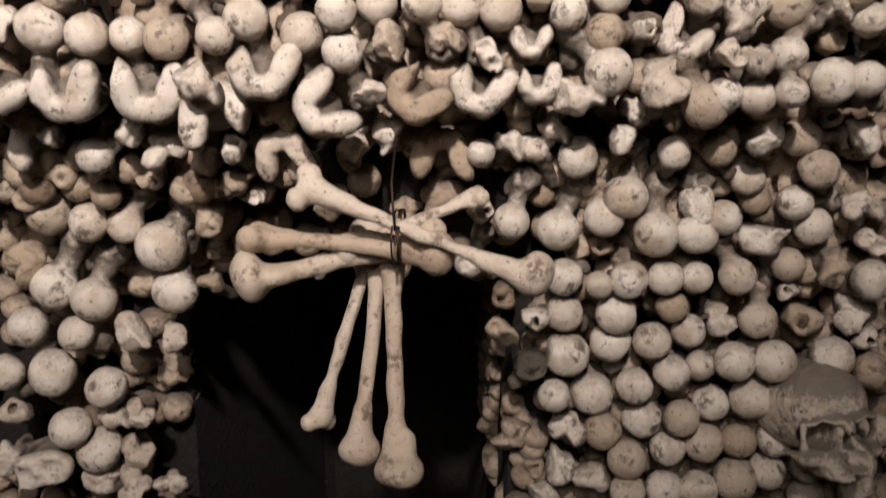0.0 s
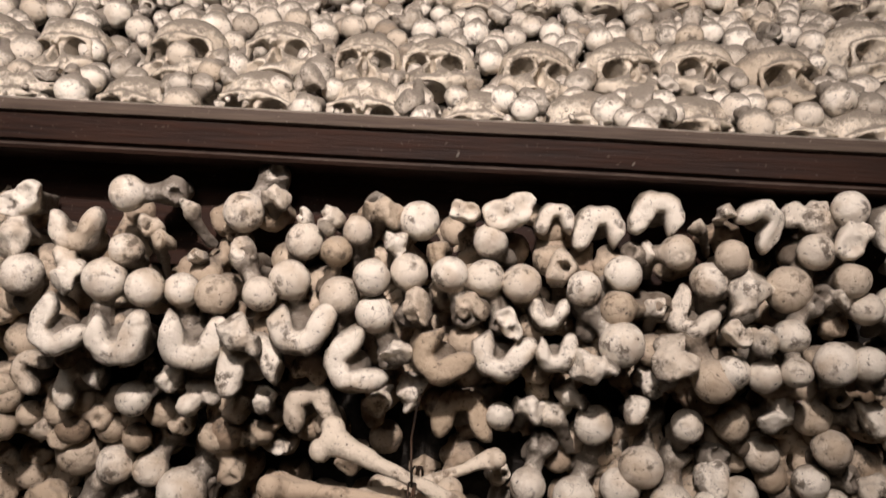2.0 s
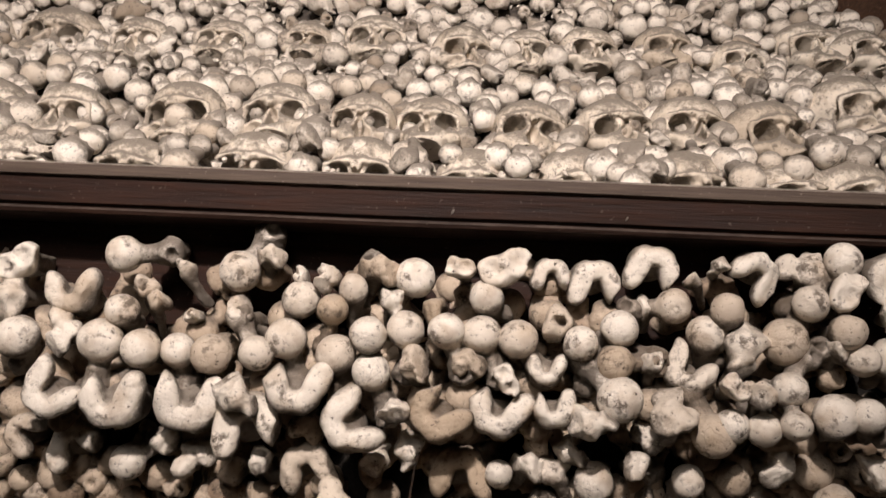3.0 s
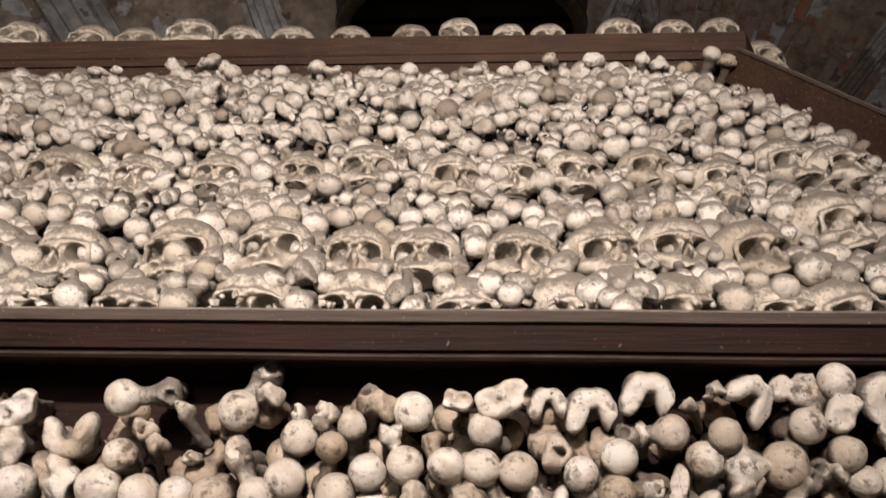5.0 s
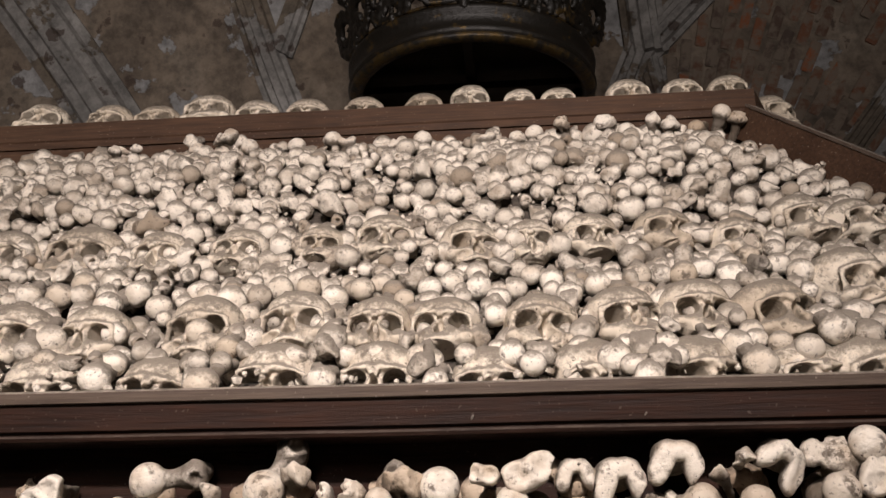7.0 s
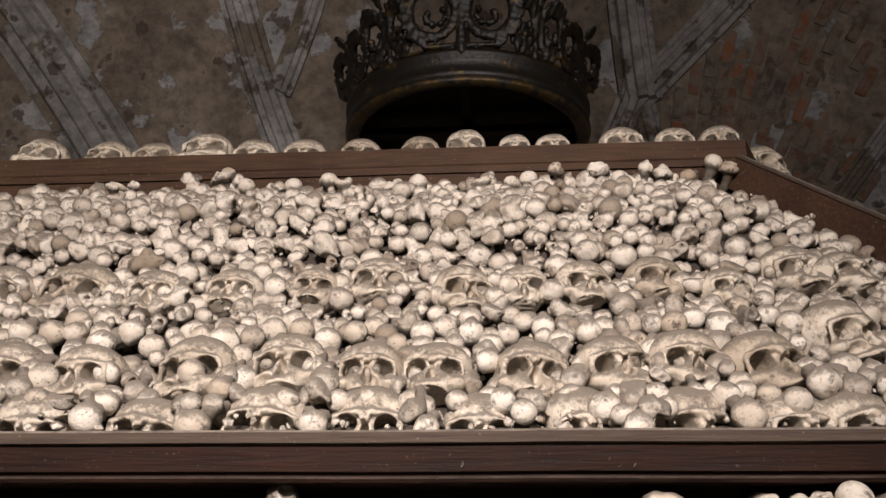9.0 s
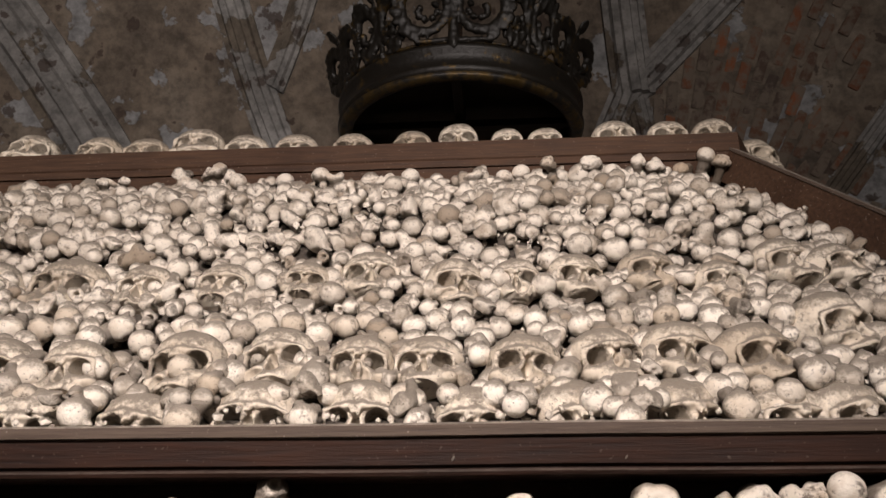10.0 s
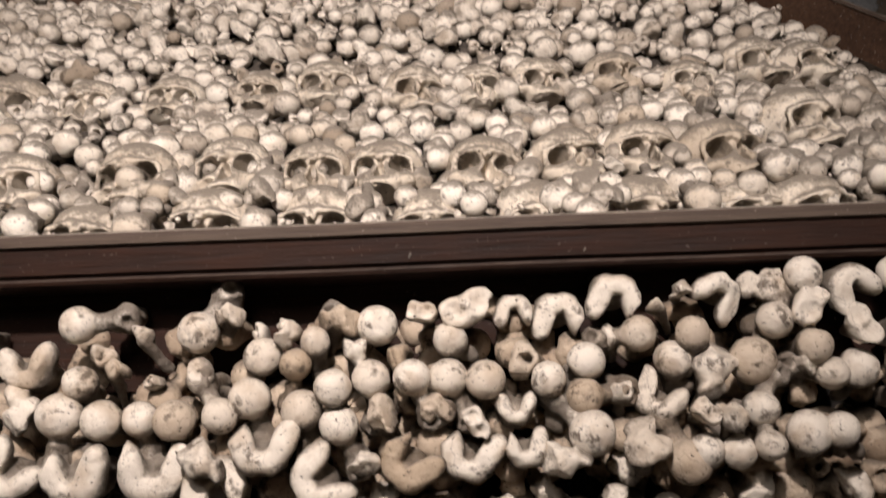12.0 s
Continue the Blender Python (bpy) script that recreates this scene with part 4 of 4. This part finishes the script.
# ---- crumbs of bone and plaster lying on the slope ----
crumb_v, crumb_f, base = [], [], 0
seed_bm = bmesh.new()
bmesh.ops.create_icosphere(seed_bm, subdivisions=1, radius=1)
seed_bm.verts.ensure_lookup_table()
stone_v = np.array([v.co for v in seed_bm.verts])
stone_f = np.array([[v.index for v in f.verts] for f in seed_bm.faces])
seed_bm.free()
crumbs = np.random.RandomState(4)
for _ in range(2600):
    x, y = crumbs.uniform(-1.2, 1.1), crumbs.uniform(1.09, 1.97)
    if x > hip_x(y) - 0.02:
        continue
    size = crumbs.uniform(0.003, 0.009) * np.array((1, 1, crumbs.uniform(0.4, 0.9)))
    spin = np.array(Euler(crumbs.uniform(0, 6.3, 3)).to_matrix())
    shape = stone_v * (1 + crumbs.uniform(-0.3, 0.3, (len(stone_v), 1))) * size
    z = slope_z(y) - crumbs.uniform(-0.004, 0.030) - 0.045 * max(0, (y - 1.80) / 0.18)
    crumb_v.append(shape @ spin.T + np.array((x, y, z)))
    crumb_f.append(stone_f + base)
    base += len(stone_v)
me = mesh_of("bone_crumbs", np.concatenate(crumb_v), np.concatenate(crumb_f), PILE)
me.polygons.foreach_set("use_smooth", [False] * len(me.polygons))
tagged(new("bone_crumbs", me), "pale crumbs of bone littering the slope", "bone crumbs", kind="stuff")

# ---- bones deep in the front, behind the first layer ----
deep_v, deep_f, base = [], [], 0
for tries in range(1000):
    x, z = fill_dice.uniform(-0.95, 0.95), fill_dice.uniform(0.85, 1.66)
    y = core_y(x, z) - fill_dice.uniform(0.010, 0.034)
    if z < 1.3 and y - core_y(x, 1.34) > 0.5 or -0.37 < x < 0.0 and z < 1.22:
        continue
    key = fill_dice.choice("BBKKN")
    i = fill_dice.randrange({"B": 4, "K": 6, "N": 3}[key])
    k = fill_dice.uniform(0.75, 1.05)
    m = pose(x, y, z, fill_dice.uniform(-15, 15), fill_dice.uniform(0, 360), fill_dice.uniform(-15, 15)) @ Matrix.Diagonal((k, k, k, 1))
    v, f = COARSE[key, i]
    deep_v.append(v @ np.array(m.to_3x3()).T + np.array(m.translation))
    deep_f.append(f + base)
    base += len(v)
# bones lining one side of the niche
for tries in range(150):
    side = 1
    key = fill_dice.choice("BK")
    i = fill_dice.randrange({"B": 4, "K": 6}[key])
    k = fill_dice.uniform(0.8, 1.1)
    m = pose(-0.125 + side * fill_dice.uniform(0.208, 0.226), fill_dice.uniform(1.34, 1.75), fill_dice.uniform(0.84, 1.20), fill_dice.uniform(-15, 15), fill_dice.uniform(0, 360), -70 * side + fill_dice.uniform(-20, 20)) @ Matrix.Diagonal((k, k, k, 1))
    v, f = COARSE[key, i]
    deep_v.append(v @ np.array(m.to_3x3()).T + np.array(m.translation))
    deep_f.append(f + base)
    base += len(v)
# a second layer close behind the faces
for tries in range(520):
    x, z = fill_dice.uniform(-0.75, 0.75), fill_dice.uniform(0.86, 1.665)
    if -0.37 < x < 0.13 and z < 1.40 or x < 0 and z < 1.36:
        continue
    y = float(np.interp(z, [0.95, 1.15, 1.30, 1.42, 1.50, 1.56, 1.66], [1.075, 1.06, 1.045, 1.02, 0.965, 0.98, 0.99])) + fill_dice.uniform(0.040, 0.062)
    key = fill_dice.choice("BKKN")
    i = fill_dice.randrange({"B": 4, "K": 6, "N": 3}[key])
    k = fill_dice.uniform(0.75, 1.0)
    m = pose(x, y, z, fill_dice.uniform(-35, 10), fill_dice.uniform(0, 360), fill_dice.uniform(-25, 25)) @ Matrix.Diagonal((k, k, k, 1))
    v, f = COARSE[key, i]
    deep_v.append(v @ np.array(m.to_3x3()).T + np.array(m.translation))
    deep_f.append(f + base)
    base += len(v)
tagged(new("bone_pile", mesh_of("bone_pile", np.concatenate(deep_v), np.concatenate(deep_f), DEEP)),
       "brown bones with painted shade, packed deep behind the front", "bone pile", kind="stuff")

# the far end of the upper courses
course(0.985, [("C", 0.486, 1.676, 0.060, -60), ("B", 0.541, 1.690, 0.046, 0), ("K", 0.590, 1.680, 0.050, 0), ("T", 0.490, 1.632, 0.052, 20), ("B", 0.545, 1.640, 0.044, 0), ("N", 0.596, 1.630, 0.044, 60), ("B", 0.488, 1.585, 0.044, 0), ("N", 0.535, 1.588, 0.042, -60), ("K", 0.585, 1.580, 0.048, 0)])


# ---- bundle of long bones hung before the niche ----
def long_bone(seed, a, b, thick, parent):
    a, b = Vector(a), Vector(b)
    length = (b - a).length
    r = np.random.RandomState(seed)
    bow = r.uniform(-0.006, 0.006)

    def f(p):
        q = p - np.stack([bow * np.sin(np.pi * p[..., 1] / length), 0 * p[..., 0], 0 * p[..., 0]], -1)
        d = rod(q, (0, 0.02, 0), (0, length - 0.02, 0), 0.0096 * thick, 0.0088 * thick)
        d = join(d, rod(q, (0, length * 0.8, 0), (0, length - 0.012, 0), 0.009 * thick, 0.019 * thick), 0.012)
        d = join(d, rod(q, (0, length * 0.2, 0), (0, 0.012, 0), 0.009 * thick, 0.018 * thick), 0.012)
        d = join(d, egg(q, (0.006, length - 0.008, 0.004), (0.027 * thick, 0.019, 0.025 * thick)), 0.008)
        for s in (-1, 1):
            d = join(d, ball(q, (s * 0.0165 * thick, 0.006, 0.003 * s), 0.0145 * thick), 0.004)
        d = carve(d, egg(q, (0, -0.006, 0.006), (0.008 * thick, 0.017, 0.020 * thick)), 0.003)
        d = join(d, egg(q, (0.004, length - 0.035, 0.012 * thick), (0.010 * thick, 0.018, 0.010 * thick)), 0.006)
        d = carve(d, egg(q, (0, 0.03, 0.019 * thick), (0.009, 0.016, 0.009)), 0.004)
        return d + lumps(q, seed + 5, 110, 0.0019)
    w = 0.048 * thick
    ob = new("long_bone", mesh_of("long_bone", *surface(f, (-w, -0.03, -w), (w, length + 0.03, w), 0.0036), SHAFT))
    ob.matrix_world = Matrix.Translation(a) @ (b - a).to_track_quat("Y", "Z").to_matrix().to_4x4() @ pose(0, 0, 0, 0, r.uniform(0, 360), 0)
    ob.parent = parent
    return ob


bundle = tagged(new("bone_bundle"), "crossed long bones tied with wire, hanging before a dark niche", "bone bundle")
long_bone(1, (-0.144, 0.925, 1.404), (0.108, 0.880, 1.317), 0.86, bundle)
long_bone(2, (-0.201, 0.935, 1.347), (0.010, 0.930, 1.330), 0.95, bundle)
long_bone(3, (0.005, 0.965, 1.336), (-0.205, 0.920, 1.300), 1.05, bundle)
long_bone(4, (0.052, 0.985, 1.388), (-0.105, 0.955, 1.326), 0.70, bundle)
long_bone(5, (-0.138, 0.965, 1.112), (-0.070, 0.990, 1.345), 0.80, bundle)
long_bone(6, (-0.064, 0.985, 1.340), (-0.088, 0.930, 1.092), 0.92, bundle)
long_bone(7, (-0.050, 0.972, 1.338), (-0.038, 0.892, 1.088), 1.05, bundle)


def wire(name, points, radius, parent):
    c = bpy.data.curves.new(name, "CURVE")
    c.dimensions, c.bevel_depth, c.bevel_resolution = "3D", radius, 2
    s = c.splines.new("POLY")
    s.points.add(len(points) - 1)
    for p, q in zip(s.points, points):
        p.co = (*q, 1)
    c.materials.append(IRON)
    ob = new(name, c)
    ob.parent = parent
    return ob


wire("hanging_wire", [(-0.046, 1.03, 1.452), (-0.047, 0.97, 1.436), (-0.046, 0.915, 1.41), (-0.042, 0.893, 1.380), (-0.041, 0.900, 1.362)], 0.0013, bundle)
turns = []
for i in range(60):
    a = i / 60 * 2 * math.pi * 3.5
    turns.append((-0.040 + 0.004 * math.sin(a * 0.37), 0.938 - 0.050 * math.cos(a), 1.350 + 0.026 * math.sin(a)))
wire("binding_wire", turns, 0.0011, bundle)

# ---- carved crown hung over the heap ----
crown = tagged(new("carved_crown"), "dark carved wooden crown with traces of gilding, hung over the heap", "crown")
CX, CY, CZ, CR = -0.10, 2.94, 3.210, 0.468


def ring(profile):
    bm = bmesh.new()
    rings = []
    for i in range(96):
        a = 2 * math.pi * i / 96
        rings.append([bm.verts.new((CX + (CR + u) * math.sin(a), CY - (CR + u) * math.cos(a), CZ + v)) for u, v in profile])
    n = len(profile)
    for r, s in zip(rings, rings[1:] + rings[:1]):
        for j in range(n):
            bm.faces.new((r[j], s[j], s[(j + 1) % n], r[(j + 1) % n]))
    bmesh.ops.recalc_face_normals(bm, faces=bm.faces)
    for f in bm.faces:
        f.smooth = True
    return bm


part("band", ring([(-0.035, 0.0), (-0.02, -0.006), (0.0, 0.0), (0.012, 0.012), (0.002, 0.028), (-0.004, 0.05), (-0.002, 0.075), (0.012, 0.088), (0.014, 0.102), (0.0, 0.112), (-0.03, 0.11)]), GILT, crown)
part("gilt_edge", ring([(0.004, 0.111), (0.010, 0.116), (0.006, 0.123), (-0.004, 0.122), (-0.006, 0.114)]), GILT_EDGE, crown, "thin rubbed gilt edge")
part("lower_moulding", ring([(-0.045, -0.014), (-0.025, -0.026), (0.0, -0.018), (0.008, -0.004), (-0.03, 0.004)]), GILT_EDGE, crown)


def leaf(angle, width, height, seed):
    """A carved acanthus crest with two scrolls."""
    r = np.random.RandomState(seed)

    def f(p):
        x, y, z = p[..., 0], p[..., 1] + 0.35 * np.maximum(0, p[..., 2] - 0.10 * height) ** 2 / 0.1, p[..., 2]
        q = np.stack([x, y, z], -1)
        d = rod(q, (0, 0, 0), (0, 0, 0.19 * height), 0.012 * width, 0.006 * width)
        d = join(d, egg(q, (0, -0.004, 0.20 * height), (0.017 * width, 0.010, 0.026 * height)), 0.003)
        for s in (-1, 1):
            u, v = (x - s * 0.058 * width) / width, (z - 0.10 * height) / height
            loop = np.sqrt(u * u + (0.72 * v) ** 2)
            ring_gap = np.stack([(loop - 0.046) * min(width, height), y], -1)
            d = join(d, np.linalg.norm(ring_gap, axis=-1) - 0.014, 0.006)
            for i in range(13):
                a = -1.2 + 0.36 * i
                d = join(d, egg(q, (s * (0.058 + 0.056 * math.cos(a)) * width, -0.004, (0.10 + 0.076 * math.sin(a)) * height),
                                (0.0165 * width, 0.010, 0.017 * height * r.uniform(0.7, 1.3))), 0.002)
            for i in range(7):
                a, rad = 2.4 + 0.75 * i, 0.030 - 0.0035 * i
                d = join(d, ball(q, (s * (0.058 + rad * math.cos(a)) * width, -0.003 * i, (0.085 + rad * math.sin(a)) * height), 0.0135), 0.004)
            d = join(d, rod(q, (0, 0, 0.02), (s * 0.075 * width, 0, 0.015), 0.011, 0.009), 0.006)
        return d + lumps(p, seed, 260, 0.0026)
    me = mesh_of("crest", *surface(f, (-0.16 * width, -0.07, -0.03), (0.16 * width, 0.04, 0.25 * height), 0.0062), GILT)
    ob = new("crest", me)
    ob.matrix_world = pose(CX + CR * math.sin(angle), CY - CR * math.cos(angle), CZ + 0.105, 0, 0, math.degrees(angle)) @ pose(0, 0, 0, 10)
    ob.parent = crown
    return ob


leaf(0.0, 1.75, 1.45, 1)
leaf(-0.58, 1.0, 1.2, 2)
leaf(0.58, 1.0, 1.2, 3)
leaf(-1.06, 1.35, 1.0, 4)
leaf(1.06, 1.35, 1.0, 5)
leaf(-2.3, 1.0, 1.0, 6)
leaf(2.3, 1.0, 1.0, 7)
leaf(math.pi, 1.2, 1.1, 8)
# disc added across the ring so that the crown's inside stays dark
bm = bmesh.new()
bmesh.ops.create_cone(bm, cap_ends=True, segments=64, radius1=CR - 0.012, radius2=CR - 0.06, depth=0.03, matrix=Matrix.Translation((CX, CY, CZ + 0.112)))
part("lining", bm, DUSTY_WOOD, crown)
part("cross_beam", box(bmesh.new(), (CX - CR + 0.01, CY - 0.02, CZ + 0.03), (CX + CR - 0.01, CY + 0.02, CZ + 0.06), 0.004), DUSTY_WOOD, crown)
bm = box(bmesh.new(), (CX - 0.0195, CY - CR + 0.01, CZ + 0.061), (CX + 0.0195, CY + CR - 0.01, CZ + 0.09), 0.004)
part("cross_beam", bm, DUSTY_WOOD, crown)
bm = bmesh.new()
bmesh.ops.create_cone(bm, cap_ends=True, segments=12, radius1=0.011, radius2=0.011, depth=5.0 - CZ - 0.06, matrix=Matrix.Translation((CX, CY, (5.0 + CZ + 0.06) / 2)))
part("hanging_rod", bm, IRON, crown)

# ---- bricks laid bare where the plaster has gone ----
wall = bpy.data.objects["wall_north"]
bm = bmesh.new()
box(bm, (-0.078, -0.028, -0.026), (0.078, 0.028, 0.026), 0.012)
brick_mesh = bpy.data.meshes.new("brick")
bm.to_mesh(brick_mesh)
bm.free()
brick_mesh.materials.append(BRICK)
lay = random.Random(5)
for i in range(-12, 13):
    for j in range(-5, 6):
        u, v = (i + lay.uniform(-0.06, 0.06)) * 0.062, (j + 0.5 * (i % 2) + lay.uniform(-0.08, 0.08)) * 0.172
        a = radians(72 - 2.2 * i)
        x = 1.17 + u * math.sin(a) + v * math.cos(a)
        z = 3.72 - u * math.cos(a) + v * math.sin(a)
        if noise.noise(Vector((x * 2.4 + 3, z * 2.4, 4))) < -0.30 or abs(x - 1.17) > 0.52 or not 3.1 < z < 4.4 or (z - 3.68) > (x - 0.66) * 0.93 - 0.06:
            continue
        ob = new("brick", brick_mesh)
        lean = math.degrees(math.atan(0.56 * max(0.0, z - 3.3)))
        ob.matrix_world = pose(x, vault_y(x, z) + lay.uniform(0.019, 0.027), z, lean, 0, 0) @ pose(0, 0, 0, lay.uniform(-2, 2), -math.degrees(a) + lay.uniform(-3, 3), 0)
        ob.parent = wall
